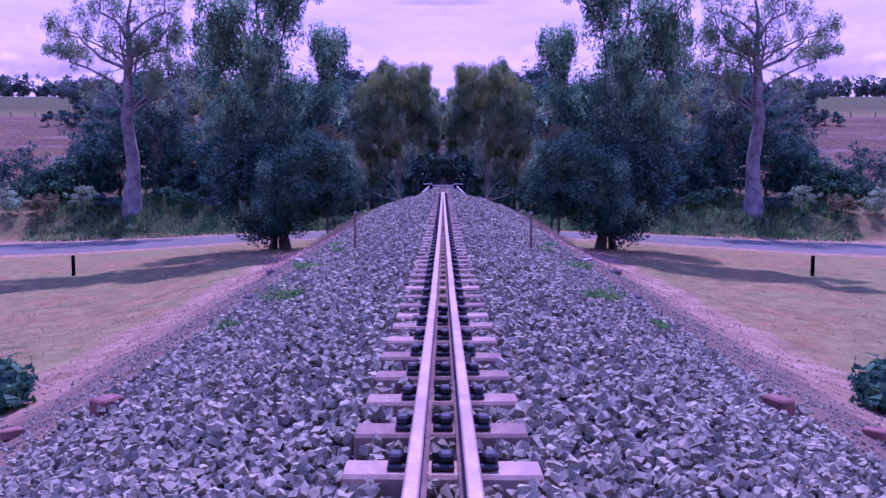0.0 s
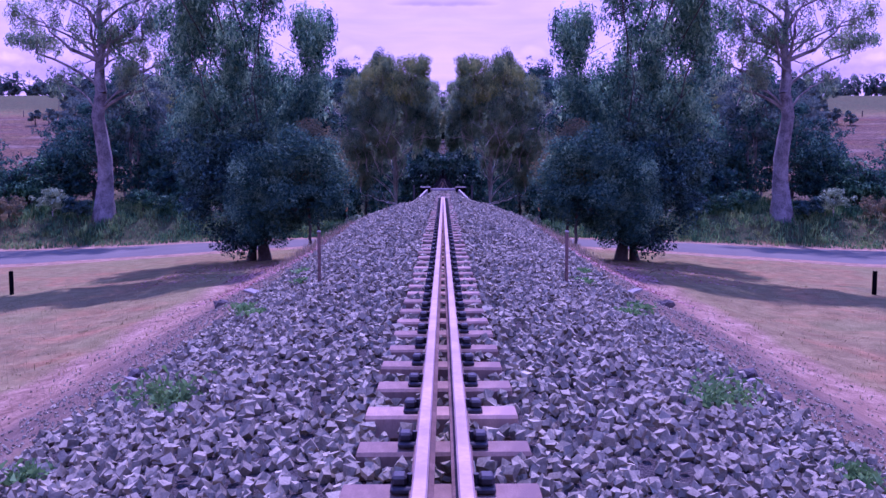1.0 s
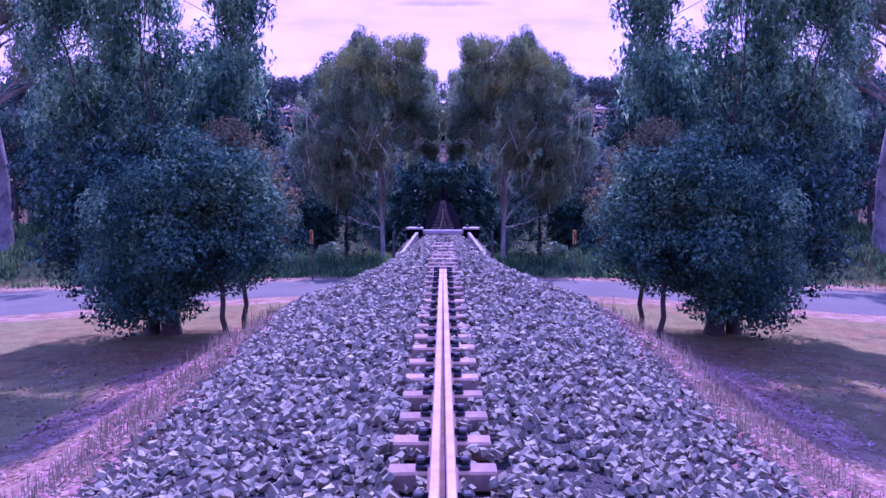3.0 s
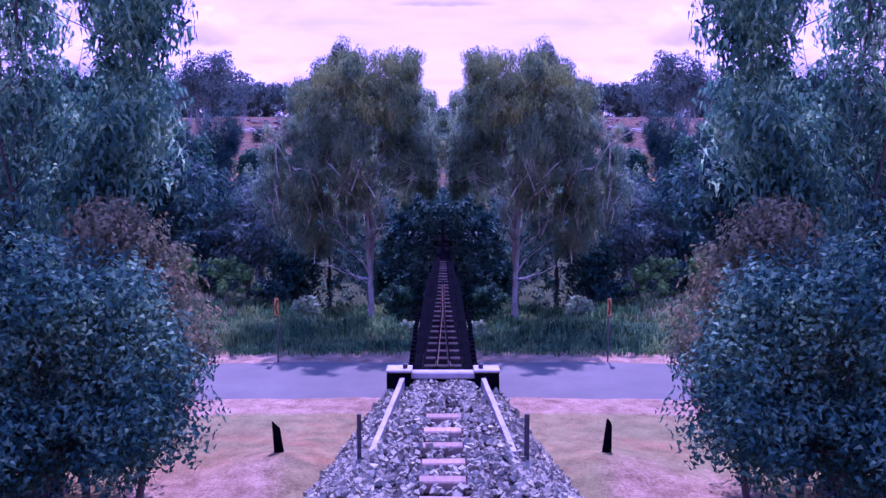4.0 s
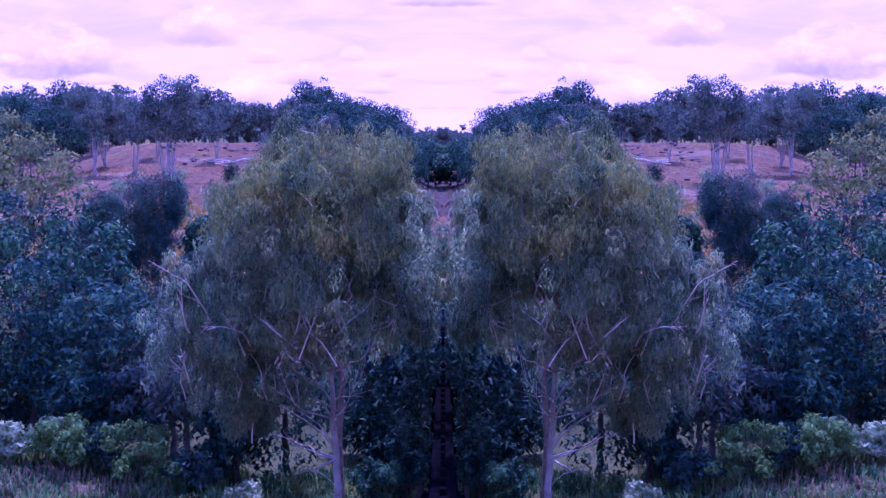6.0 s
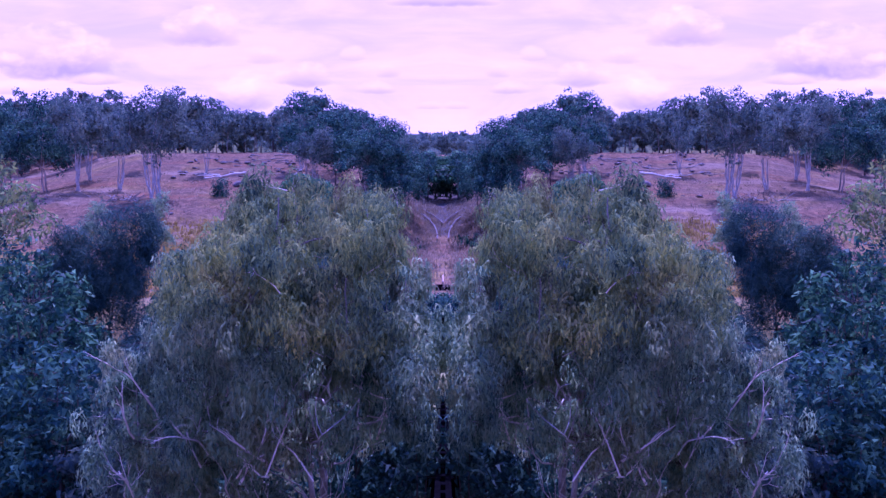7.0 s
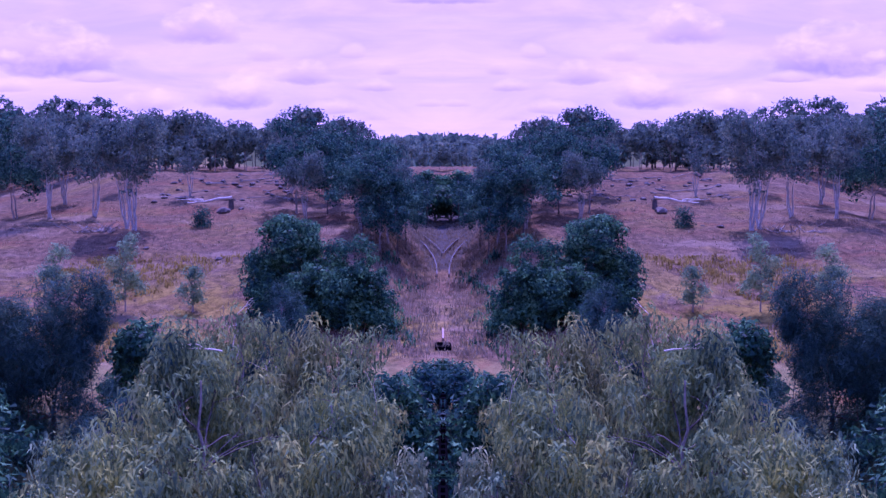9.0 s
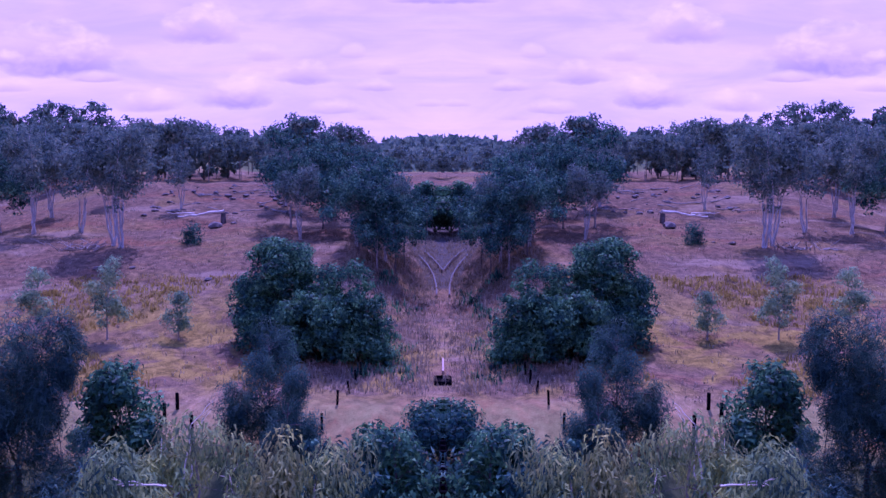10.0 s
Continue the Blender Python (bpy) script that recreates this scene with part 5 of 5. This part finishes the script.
# shrubs along the grass
SHRUB = [(-15.2, 72.6, 1.4, 1.0, "pale"), (-13.6, 73.2, 1.5, 0.9, "pale"), (-12.2, 72.9, 1.7, 0.9, "she"), (-10.4, 72.6, 2.5, 1.4, "fresh"), (-12.9, 72.2, 1.9, 1.0, "fresh"), (-8.7, 72.6, 1.5, 0.9, "she"), (-1.45, 69.6, 0.95, 0.55, "pale"),
         (-2.3, 72.4, 2.2, 0.9, "green"), (-17.6, 72.4, 1.6, 1.1, "she"), (-21.4, 68.6, 1.5, 1.2, "green"), (-27.2, 67.0, 1.8, 1.3, "pale"), (-30.0, 66.4, 1.5, 1.3, "red"), (-25.4, 66.8, 1.3, 1.0, "she"),
         (-19.6, 67.6, 1.3, 1.1, "green"), (-32.6, 65.8, 1.9, 1.5, "pale"), (-6.65, 12.7, 0.62, 0.42, "green"), (-35.4, 65.0, 1.8, 1.4, "she"), (-17.4, 67.2, 1.1, 0.9, "she"), (-6.6, 71.6, 1.0, 0.6, "pale")]
LEAF.update({"pale": F_PALE, "red": F_RED, "fresh": F_WEED})
SAYS = {"fresh": "bright green leafy shrub behind the tall grass", "pale": "pale-leaved shrub at the tall grass's edge", "she": "grey-green fine-leaved shrub near the lane", "green": "leafy green shrub beside the grass", "red": "reddish-brown low shrub beside the grass"}
for k, (x, y, h, r, leaf) in enumerate(SHRUB):
    g = at_ground(x, y)
    pair("shrub", SAYS[leaf], "shrub", g, [(x, y, g[2] + h * 0.62, r, r * 0.85, h * 0.42, 34), (x + r * 0.5, y - 0.2, g[2] + h * 0.5, r * 0.6, r * 0.5, h * 0.36, 14)],
         LEAF[leaf], M_DEAD if leaf == "pale" else M_BARK_DK, 300 + k, fork=0.18, girth=0.07, size=(0.17, 0.085), per=34, spread=0.17, droop=0.0, stems=3, group="shrubs by the lane", sides=5)

# ---- trees past the gully ----
MID = [  # name, label, crowns, leaf, size, fork
    # The low crown at x = -7.7 is added in place of deep ground shade.
    ("round_tree", "dark-green round dense tree casting deep shade", [(-5.6, 109, 6.2, 2.4, 2.2, 3.4, 150), (-4.3, 108.2, 4.8, 1.4, 1.4, 2.2, 50), (-6.6, 107.8, 4.2, 1.7, 1.3, 1.8, 60), (-7.7, 108.2, 3.9, 2.6, 1.3, 1.3, 60), (-7.6, 107.9, 5.6, 1.6, 1.2, 1.6, 60)], "green", (0.19, 0.11), 0.25),
    ("round_tree", "dark-green round dense tree casting deep shade", [(-9.8, 111.4, 6.7, 2.4, 2.2, 3.4, 150), (-7.9, 110.4, 5.2, 1.6, 1.5, 2.5, 66), (-10.6, 110.2, 4.4, 1.7, 1.3, 1.7, 60)], "green", (0.19, 0.11), 0.25),
    ("small_tree", "small dark bushy tree beside larger ones", [(-11.9, 112, 6.0, 1.0, 1.0, 1.8, 46)], "dark", (0.28, 0.14), 0.3),
    ("she_oak", "feathery grey-green she-oak below the bank", [(-7.9, 97.2, 4.2, 1.8, 1.6, 2.5, 80), (-8.9, 97.0, 2.6, 1.2, 1.1, 1.3, 30), (-6.6, 97.0, 2.8, 1.1, 1.1, 1.4, 28)], "she", (0.32, 0.028), 0.25),
    ("she_oak", "feathery grey-green she-oak below the bank", [(-6.6, 94.6, 2.9, 1.2, 1.1, 1.9, 50)], "she", (0.30, 0.028), 0.25),
    ("creek_tree", "leafy green tree growing from the gully beside the bridge", [(-1.75, 88.5, 3.2, 1.2, 1.2, 2.1, 70)], "green", (0.26, 0.13), 0.35),
    ("creek_tree", "leafy green tree growing from the gully beside the bridge", [(-3.6, 85.5, 2.8, 1.4, 1.3, 2.0, 64)], "dark", (0.26, 0.12), 0.35),
    ("she_oak", "feathery grey-green she-oak below the bank", [(-5.8, 95.2, 2.0, 1.1, 1.0, 1.4, 40)], "she", (0.30, 0.028), 0.25),
    ("creek_tree", "leafy green tree growing from the gully beside the bridge", [(-2.7, 93.4, 1.9, 1.3, 1.1, 1.7, 60)], "green", (0.24, 0.12), 0.30),
    ("creek_tree", "leafy green tree growing from the gully beside the bridge", [(-5.2, 91.4, 1.5, 1.6, 1.2, 1.8, 64)], "dark", (0.24, 0.12), 0.30),
    ("she_oak", "tall feathery she-oak with a leaning dark trunk", [(-16.9, 92, 5.2, 1.3, 1.2, 2.4, 70), (-15.4, 91.8, 7.2, 1.0, 1.0, 1.6, 40), (-18.6, 91.4, 5.6, 1.5, 1.3, 1.8, 64), (-19.8, 91.4, 3.6, 1.6, 1.3, 2.0, 64), (-17.6, 91, 2.4, 2.2, 1.4, 1.8, 70), (-15.0, 91.4, 3.0, 1.4, 1.3, 2.2, 50)], "she", (0.34, 0.03), 0.36),
    ("creek_tree", "bushy green tree at the gully's far side", [(-13.7, 94.2, 3.6, 1.5, 1.5, 2.2, 90)], "green", (0.26, 0.14), 0.25),
    ("creek_tree", "bushy green tree at the gully's far side", [(-20.6, 95.5, 4.2, 1.8, 1.7, 2.6, 90)], "dark", (0.28, 0.14), 0.25),
    ("low_bush", "low leafy bush crowding the bridge's far end", [(-0.50, 99.8, 1.9, 0.65, 0.6, 0.75, 40)], "green", (0.20, 0.11), 0.2),
    ("low_bush", "low leafy bush crowding the bridge's far end", [(-0.55, 96.6, 2.1, 0.60, 0.6, 0.8, 36)], "dark", (0.20, 0.11), 0.2),
    ("hollow_tree", "dense round tree shading the curving line", [(-1.9, 160, 10.2, 2.3, 2.0, 2.2, 110)], "green", (0.34, 0.2), 0.4),
    ("hollow_tree", "dense dark tree shading the curving line", [(-6.3, 162, 10.0, 2.0, 1.8, 2.4, 90)], "dark", (0.34, 0.2), 0.3),
    ("low_bush", "low dark bush in the shade beside the curving line", [(-1.0, 163, 9.0, 1.6, 1.2, 1.8, 60)], "dark", (0.3, 0.16), 0.2),
    ("low_bush", "low dark bush in the shade beside the curving line", [(-3.6, 165, 9.6, 1.8, 1.2, 2.0, 60)], "dark", (0.3, 0.16), 0.2),
    ("sapling", "slender pale gum sapling on the slope", [(-20.9, 112, 6.3, 1.0, 1.0, 1.9, 34)], "gum", (0.26, 0.10), 0.35),
    ("sapling", "slender pale gum sapling on the slope", [(-16.6, 112.4, 5.0, 0.7, 0.7, 1.2, 20)], "gum", (0.26, 0.10), 0.35),
    ("sapling", "slender pale gum sapling on the slope", [(-21.5, 132.7, 8.4, 0.65, 0.65, 1.0, 18)], "dark", (0.26, 0.10), 0.35),
    ("sapling", "slender pale gum sapling on the slope", [(-25.8, 113, 6.2, 0.9, 0.9, 1.5, 26)], "gum", (0.26, 0.10), 0.35),
]
for k, (nm, lab, cr, leaf, size, fork) in enumerate(MID):
    g = at_ground(cr[0][0], cr[0][1])
    if nm == "sapling":
        x, y, z, rx, ry, rz, n = cr[0]
        cr = [(x, y, z, rx * 0.7, ry * 0.7, rz * 1.1, n * 2 // 3), (x + rx * 0.55, y, z - rz * 0.5, rx * 0.6, ry * 0.5, rz * 0.4, n // 3), (x - rx * 0.6, y - 0.2, z + rz * 0.05, rx * 0.55, ry * 0.5, rz * 0.5, n // 3), (x + rx * 0.4, y, z + rz * 0.9, rx * 0.4, ry * 0.4, rz * 0.4, n // 4)]
        size = (0.20, 0.065)
    she = leaf == "she"
    pair(nm, lab, "tree", g, cr, LEAF[leaf], M_BARK if nm == "sapling" else M_BARK_DK, 400 + k, fork=fork, girth=0.06 if nm == "sapling" else 0.15,
         size=size, per=110 if she else 105 if nm == "round_tree" else 52, spread=0.38 if she else 0.40 if leaf != "gum" else 0.30, droop=-0.6 if she else 0.5, hang=she, group="trees past the gully", sides=5, lobes=9)


def gum_variant(name, label, seed, h, r, leaf, bark, clear=0.42, per=34, size=(0.25, 0.14), n=70, dead=2, stems=1, group="", sub=True, spread=0.50):
    """A gum at the origin with a crown of several clumped domes above a clear trunk."""
    r3 = np.random.default_rng(seed)
    cr = [(0, 0, h * (0.54 + clear * 0.46), r * 0.72, r * 0.70, h * (1 - clear) * 0.40, int(n * 0.38))]
    for q in range(7):
        a = 2.4 * q + r3.uniform(-0.5, 0.5)
        lift = r3.uniform(0.18, 0.80)
        reach = r * (0.75 - 0.45 * max(0, lift - 0.4))
        cr.append((reach * math.cos(a), reach * math.sin(a), h * (clear + (1 - clear) * lift), r * r3.uniform(0.34, 0.52), r * 0.45, h * r3.uniform(0.07, 0.12), int(n * 0.13)))
    if stems > 1:
        cr = [(x * 1.1, y * 1.1, z, rx * 0.9, ry * 0.9, rz * 1.35, k) for x, y, z, rx, ry, rz, k in cr]
    return tree(name, label, "tree", (0, 0, 0), cr, leaf, bark, seed, fork=clear, girth=0.12 * math.sqrt(stems) * 0.8, size=size, per=per, spread=spread, droop=1.0, lobes=7, dead=dead, stems=stems, leader=stems == 1, group=group, sides=5 if sub else 4, sub=sub)


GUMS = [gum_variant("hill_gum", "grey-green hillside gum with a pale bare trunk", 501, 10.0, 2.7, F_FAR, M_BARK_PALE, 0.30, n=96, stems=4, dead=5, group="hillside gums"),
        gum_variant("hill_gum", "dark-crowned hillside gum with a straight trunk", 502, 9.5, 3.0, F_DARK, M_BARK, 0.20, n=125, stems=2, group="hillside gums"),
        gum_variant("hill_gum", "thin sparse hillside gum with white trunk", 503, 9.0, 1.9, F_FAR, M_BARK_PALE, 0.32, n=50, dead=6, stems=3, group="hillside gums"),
        gum_variant("hill_gum", "broad dark-green gum among the grove", 504, 10.0, 3.6, F_DARK, M_BARK_DK, 0.26, n=130, group="hillside gums")]
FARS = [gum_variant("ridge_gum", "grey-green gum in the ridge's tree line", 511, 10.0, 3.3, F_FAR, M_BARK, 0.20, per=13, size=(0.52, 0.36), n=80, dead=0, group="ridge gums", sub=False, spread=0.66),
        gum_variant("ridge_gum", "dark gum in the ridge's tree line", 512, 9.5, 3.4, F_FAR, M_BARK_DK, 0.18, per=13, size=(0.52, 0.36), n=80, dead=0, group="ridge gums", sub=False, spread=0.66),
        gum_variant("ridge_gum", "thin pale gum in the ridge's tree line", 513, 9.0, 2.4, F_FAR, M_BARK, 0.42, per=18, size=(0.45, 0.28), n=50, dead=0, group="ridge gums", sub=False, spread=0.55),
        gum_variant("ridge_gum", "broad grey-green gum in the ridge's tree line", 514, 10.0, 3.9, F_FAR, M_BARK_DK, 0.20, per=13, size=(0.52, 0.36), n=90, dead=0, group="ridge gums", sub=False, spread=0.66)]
# grove beside the line, single trees on the slope, and the ridge's tree line: x, y, height, variant
STAND = [(-12.6, 135, 7.0, 0), (-14.3, 141, 9.8, 1), (-11.2, 140, 8.4, 3), (-8.2, 138, 7.9, 1), (-6.2, 134.5, 8.0, 3), (-4.9, 131.5, 7.8, 0), (-9.2, 146, 7.8, 3), (-5.6, 146, 7.2, 1), (-4.6, 141, 7.2, 3), (-12.6, 149, 8.0, 1),
         (-7.2, 131.5, 6.8, 2), (-3.9, 129.6, 7.4, 3), (-5.2, 127.4, 7.0, 1), (-3.4, 135, 6.4, 3), (-6.8, 128.6, 7.8, 3), (-16.6, 151, 7.6, 0), (-27.0, 131.2, 11.2, 0), (-28.0, 132.4, 10.2, 2), (-37.2, 138, 10.2, 0), (-33.2, 138.6, 8.6, 2), (-27.1, 149.2, 6.2, 2), (-42.0, 141, 10.2, 1), (-46.5, 143, 10.2, 3),
         (-40.0, 148, 9.0, 0), (-51.0, 150, 10.4, 1), (-35.0, 152, 6.6, 2)]
r4 = np.random.default_rng(77)
for k in range(30):
    a = 15.5 + k * 2.0 + r4.uniform(-0.7, 0.7)
    STAND.append((-a, 166 + 20 * r4.uniform(0, 1) + 0.1 * a, 7.4 + 2.4 * r4.uniform(-1, 1), int(r4.integers(0, 4))))
for k in range(32):
    STAND.append((-(1.5 + k * 2.8 + r4.uniform(-1, 1)), 198 + 14 * r4.uniform(0, 1), (8.0 if k > 4 else 4.4) + r4.uniform(-1.8, 1.4), int(r4.choice([1, 3, 0]))))
BASE_H = (10.0, 9.5, 9.0, 10.0)
for k, (x, y, h, v) in enumerate(STAND):
    for s in (-1, 1):
        src = (GUMS if y < 156 else FARS)[v]
        f = h / BASE_H[v]
        g = at_ground(x * s, y, 0.05)
        turn = (k * 67) % 360
        m = Matrix.Translation(g) @ Matrix.Diagonal((-s * f, f, f, 1)) @ Matrix.Rotation(radians(turn), 4, "Z")
        copy_thing(src, m)
for src in GUMS + FARS:
    for o in (*src.children_recursive, src):
        bpy.data.objects.remove(o)


# ---- the far tree line and the wood's edge behind the field, too many to count ----
def far_line():
    r8 = np.random.default_rng(78)
    spots = [(60 + 1.5 * k + r8.uniform(-1, 1), 246 + r8.uniform(-4, 12), 6.4 + r8.uniform(-1.6, 1.8)) for k in range(70)]
    spots += [(57 + 2.0 * k + r8.uniform(-1, 1), 243 + r8.uniform(-3, 4), 3.6 + r8.uniform(-0.8, 1.2)) for k in range(54)]
    spots += [(0.8 + 3.2 * k + r8.uniform(-1, 1), 246 + r8.uniform(-8, 14), 5.4 + r8.uniform(-1, 1.4)) for k in range(15)]
    spots += [(5 + 6 * k + r8.uniform(-3, 3), 320 + r8.uniform(-20, 40), 7.5 + r8.uniform(-1, 2)) for k in range(18)]
    spots += [(14.5 + 1.05 * k + r8.uniform(-0.8, 0.8), 176 + r8.uniform(-4, 22), 4.2 + r8.uniform(-1.4, 1.4)) for k in range(62)]
    V, W, runs = [], [], []
    for a, y, h in spots:
        for s in (-1, 1):
            g = np.array(at_ground(s * a, y))
            runs.append((np.array([g, g + (0, 0, h * 0.3), g + (0.1, 0, h * 0.7)]), [0.14, 0.11, 0.05]))
            for q in range(9):
                d = r8.normal(0, 1, 3)
                d /= np.linalg.norm(d)
                c = g + (0, 0, h * 0.55) + d * np.array([h * 0.30, h * 0.28, h * 0.34])
                o = r8.normal(0, 1, (14, 3))
                o *= r8.uniform(0.3, 1, (14, 1)) / np.linalg.norm(o, axis=1)[:, None] * h * 0.15
                V.append(c + o)
                W.append(o)
    LV, LF = leaf_cards(np.concatenate(V), r8, 0.85, 0.5, 0.3, np.concatenate(W))
    ob = tagged(new("far_tree_line", mesh_of("far_tree_line", LV, LF, F_FAR)), "grey-green line of trees behind the field, haze in its colour", "woodland", kind="stuff")
    TV, TF = tubes(runs, 4)
    child(new("trunks", mesh_of("trunks", TV, TF, M_BARK_DK, True)), ob)


far_line()


# ---- far wooded hill ----
def far_wood():
    r5 = np.random.default_rng(91)
    n = 5200
    x = r5.uniform(-420, 420, n)
    y = r5.uniform(380, 800, n)
    z = land(x, y)
    h = r5.uniform(4, 8.5, n)
    m = 5
    cx = np.repeat(np.stack([x, y, z + h * 0.62], 1), m, axis=0) + r5.normal(0, 1.4, (n * m, 3))
    V, F = leaf_cards(cx, r5, 4.6, 3.6, 0.0)
    return tagged(new("far_wood", mesh_of("far_wood", V, F, F_FAR)), "distant wooded hill with haze put into its leaf colour", "woodland", kind="stuff")


far_wood()


# ---- grass and weeds ----
def tufts(name, label, places, rng, height, width, blades, material, lean=0.35, spread=0.12):
    """Clumps of single-blade triangles that bend outwards."""
    n = len(places)
    P = np.repeat(places, blades, axis=0) + np.concatenate([rng.normal(0, spread, (n * blades, 2)), np.zeros((n * blades, 1))], 1)
    H = np.repeat(height, blades) * rng.uniform(0.5, 1.15, n * blades)
    a = rng.uniform(0, 2 * np.pi, n * blades)
    d = np.stack([np.cos(a), np.sin(a), np.zeros_like(a)], 1)
    s = np.stack([-np.sin(a), np.cos(a), np.zeros_like(a)], 1) * (width * 0.5)
    L = rng.uniform(0.1, 1.0, n * blades)[:, None] * lean
    up = np.array([0, 0, 1.0])
    midp = P + up * (H * 0.55)[:, None] + d * L * (H * 0.3)[:, None]
    tip = P + up * H[:, None] * (1 - 0.3 * L) + d * L * H[:, None]
    V = np.stack([P - s - up * 0.05, P + s - up * 0.05, midp + s * 0.8, midp - s * 0.8, tip], 1).reshape(-1, 3)
    i = np.arange(n * blades)[:, None] * 5
    F = np.concatenate([i + np.array([[0, 1, 2]]), i + np.array([[0, 2, 3]]), i + np.array([[3, 2, 4]])])
    ob = new(name, mesh_of(name, V, F, material))
    return tagged(ob, label, "grass", kind="stuff")


def scatter(rng, n, a0, a1, y0, y1):
    x = rng.uniform(a0, a1, n) * np.where(rng.uniform(0, 1, n) < 0.5, -1, 1)
    y = rng.uniform(y0, y1, n)
    return np.stack([x, y, land(x, y)], 1)


r6 = np.random.default_rng(11)
p = scatter(r6, 12000, 1.15, 30, 59, 78)
edge = p[:, 1] - lane_mid(np.abs(p[:, 0])) - lane_half(np.abs(p[:, 0])) + 61.5
patch = np.sin(np.abs(p[:, 0]) * 0.9) * np.sin(p[:, 1] * 1.1 + np.abs(p[:, 0]) * 0.3)
p = p[(edge > 62.2 + 0.25 * patch) & (edge < 77) & (np.abs(p[:, 0]) > 1.25 + 0.1 * patch)]
e2 = p[:, 1] - lane_mid(np.abs(p[:, 0])) - lane_half(np.abs(p[:, 0])) + 61.5
hh = np.clip(0.30 + (e2 - 61.4) * 0.10, 0.26, 0.58) * (0.85 + 0.5 * np.sin(np.abs(p[:, 0]) * 0.8 + 1) * np.sin(p[:, 1] * 0.9)) * r6.uniform(0.55, 1.25, len(p))
tufts("tall_grass", "tall rank green grass with pale seed heads", p, r6, hh, 0.055, 7, F_GRASS, 1.0, 0.22)
p = scatter(r6, 7600, 0.12, 8.0, 102.8, 160)
wob = np.sin(p[:, 1] * 0.7) * 0.25
p = p[(np.abs(p[:, 0]) > 0.6 + wob) | (r6.uniform(0, 1, len(p)) < 0.3)]
tufts("dry_grass", "tussocks of pinkish dry grass along the line", p, r6, r6.choice([0.2, 0.3, 0.45, 0.7], len(p), p=[0.35, 0.3, 0.25, 0.1]), 0.05, 5, F_STRAW, 0.7, 0.16)
p = scatter(r6, 6000, 9, 34, 102, 124)
q = scatter(r6, 3000, 6, 40, 99, 150)
tufts("dry_grass", "short pinkish dry tufts scattered over the slope", q, r6, r6.uniform(0.1, 0.3, len(q)), 0.06, 4, F_STRAW, 0.9, 0.2)
p = p[(np.sin(np.abs(p[:, 0]) * 0.35) + np.sin(p[:, 1] * 0.3 + np.abs(p[:, 0]) * 0.12)) > 0.25]
tufts("dry_grass", "low dry tussocks scattered over the slope", p, r6, r6.uniform(0.2, 0.5, len(p)), 0.08, 5, F_GOLD, 0.8, 0.2)
q = scatter(r6, 500, 9.5, 19, 68.6, 73)
tufts("dry_grass", "pale dry grass between the shrubs behind the lane", q, r6, r6.uniform(0.25, 0.6, len(q)), 0.05, 7, F_STRAW, 0.8, 0.2)
p = scatter(r6, 900, 2.9, 4.8, 29, 43)
tufts("dry_grass", "sparse dry stalks along the foot of the bank", p, r6, r6.uniform(0.08, 0.26, len(p)), 0.012, 7, F_STRAW, 0.9, 0.15)
r9 = np.random.default_rng(15)
p = np.concatenate([scatter(r9, 9000, 2.6, 6.4, 27, 43.5), scatter(r9, 2600, 5.5, 11, 36, 46), scatter(r9, 5000, 4.2, 7.2, 34, 41)])
V, F = leaf_cards(p + np.array([0, 0, 0.012]), r9, 0.11, 0.045, 0.0, np.tile(np.array([0, 0, 1.0]), (len(p), 1)))
tagged(new("leaf_litter", mesh_of("leaf_litter", V, F, F_LITTER)), "reddish fallen leaves and bark below the trees", "leaf litter", kind="stuff")
p = scatter(r9, 9000, 6.0, 17, 4, 40)
p = p[r9.uniform(0, 1, len(p)) < 1.25 - p[:, 1] / 48]
tufts("pasture_grass", "short dry tan pasture grass beside the bank", p, r9, r9.uniform(0.02, 0.05, len(p)), 0.014, 4, F_PASTURE, 2.2, 0.10)
p = scatter(r9, 420, 2.0, 5.2, 104, 128)
p = p[np.sin(p[:, 1] * 0.9) + np.sin(np.abs(p[:, 0]) * 2.3 + p[:, 1] * 0.37) + r9.normal(0, 0.8, len(p)) > 0.9]
p[:, :2] += r9.normal(0, 0.3, (len(p), 2))
tufts("bank_weeds", "dark green weeds among dry grass on the line's bank", p, r9, r9.uniform(0.3, 0.7, len(p)), 0.09, 16, F_GREEN, 1.0, 0.30)
WEEDS = [(2.28, 12.7, 0.14), (2.0, 12.2, 0.07), (2.7, 11.2, 0.06), (2.5, 17.4, 0.07), (2.9, 18.6, 0.09), (2.3, 20.0, 0.06), (2.6, 22.0, 0.06)]
V, W = [], []
for x, y, h in WEEDS:
    for s in (-1, 1):
        c = r9.normal(0, 1, (240, 3)) * np.array([h * 1.4, h * 1.2, h * 0.4]) + np.array([0, 0, h * 0.5])
        V.append(c + np.array(at_ground(s * x, y)) + np.array([0, 0, 0.02]))
WV, WF = leaf_cards(np.concatenate(V), r9, 0.075, 0.034, -0.3)
tagged(new("ballast_weed", mesh_of("ballast_weed", WV, WF, F_WEED)), "low green weeds growing through the ballast", "weed", kind="stuff")

# ---- single stones nearest the line's start, last ----
SHAPES = []
for k in range(8):
    SHAPES.append(mesh_of("stone", stone_shape(rng), STONE_F, M_STONE_ONE))
for k, i in enumerate(near_i):
    ob = child(new("stone", SHAPES[k % 8]), ballast)
    ob.matrix_basis = pose(bx[i], by[i], bz[i], *(rng.uniform(0, 360, 3))) @ Matrix.Scale(float(bs[i]), 4)
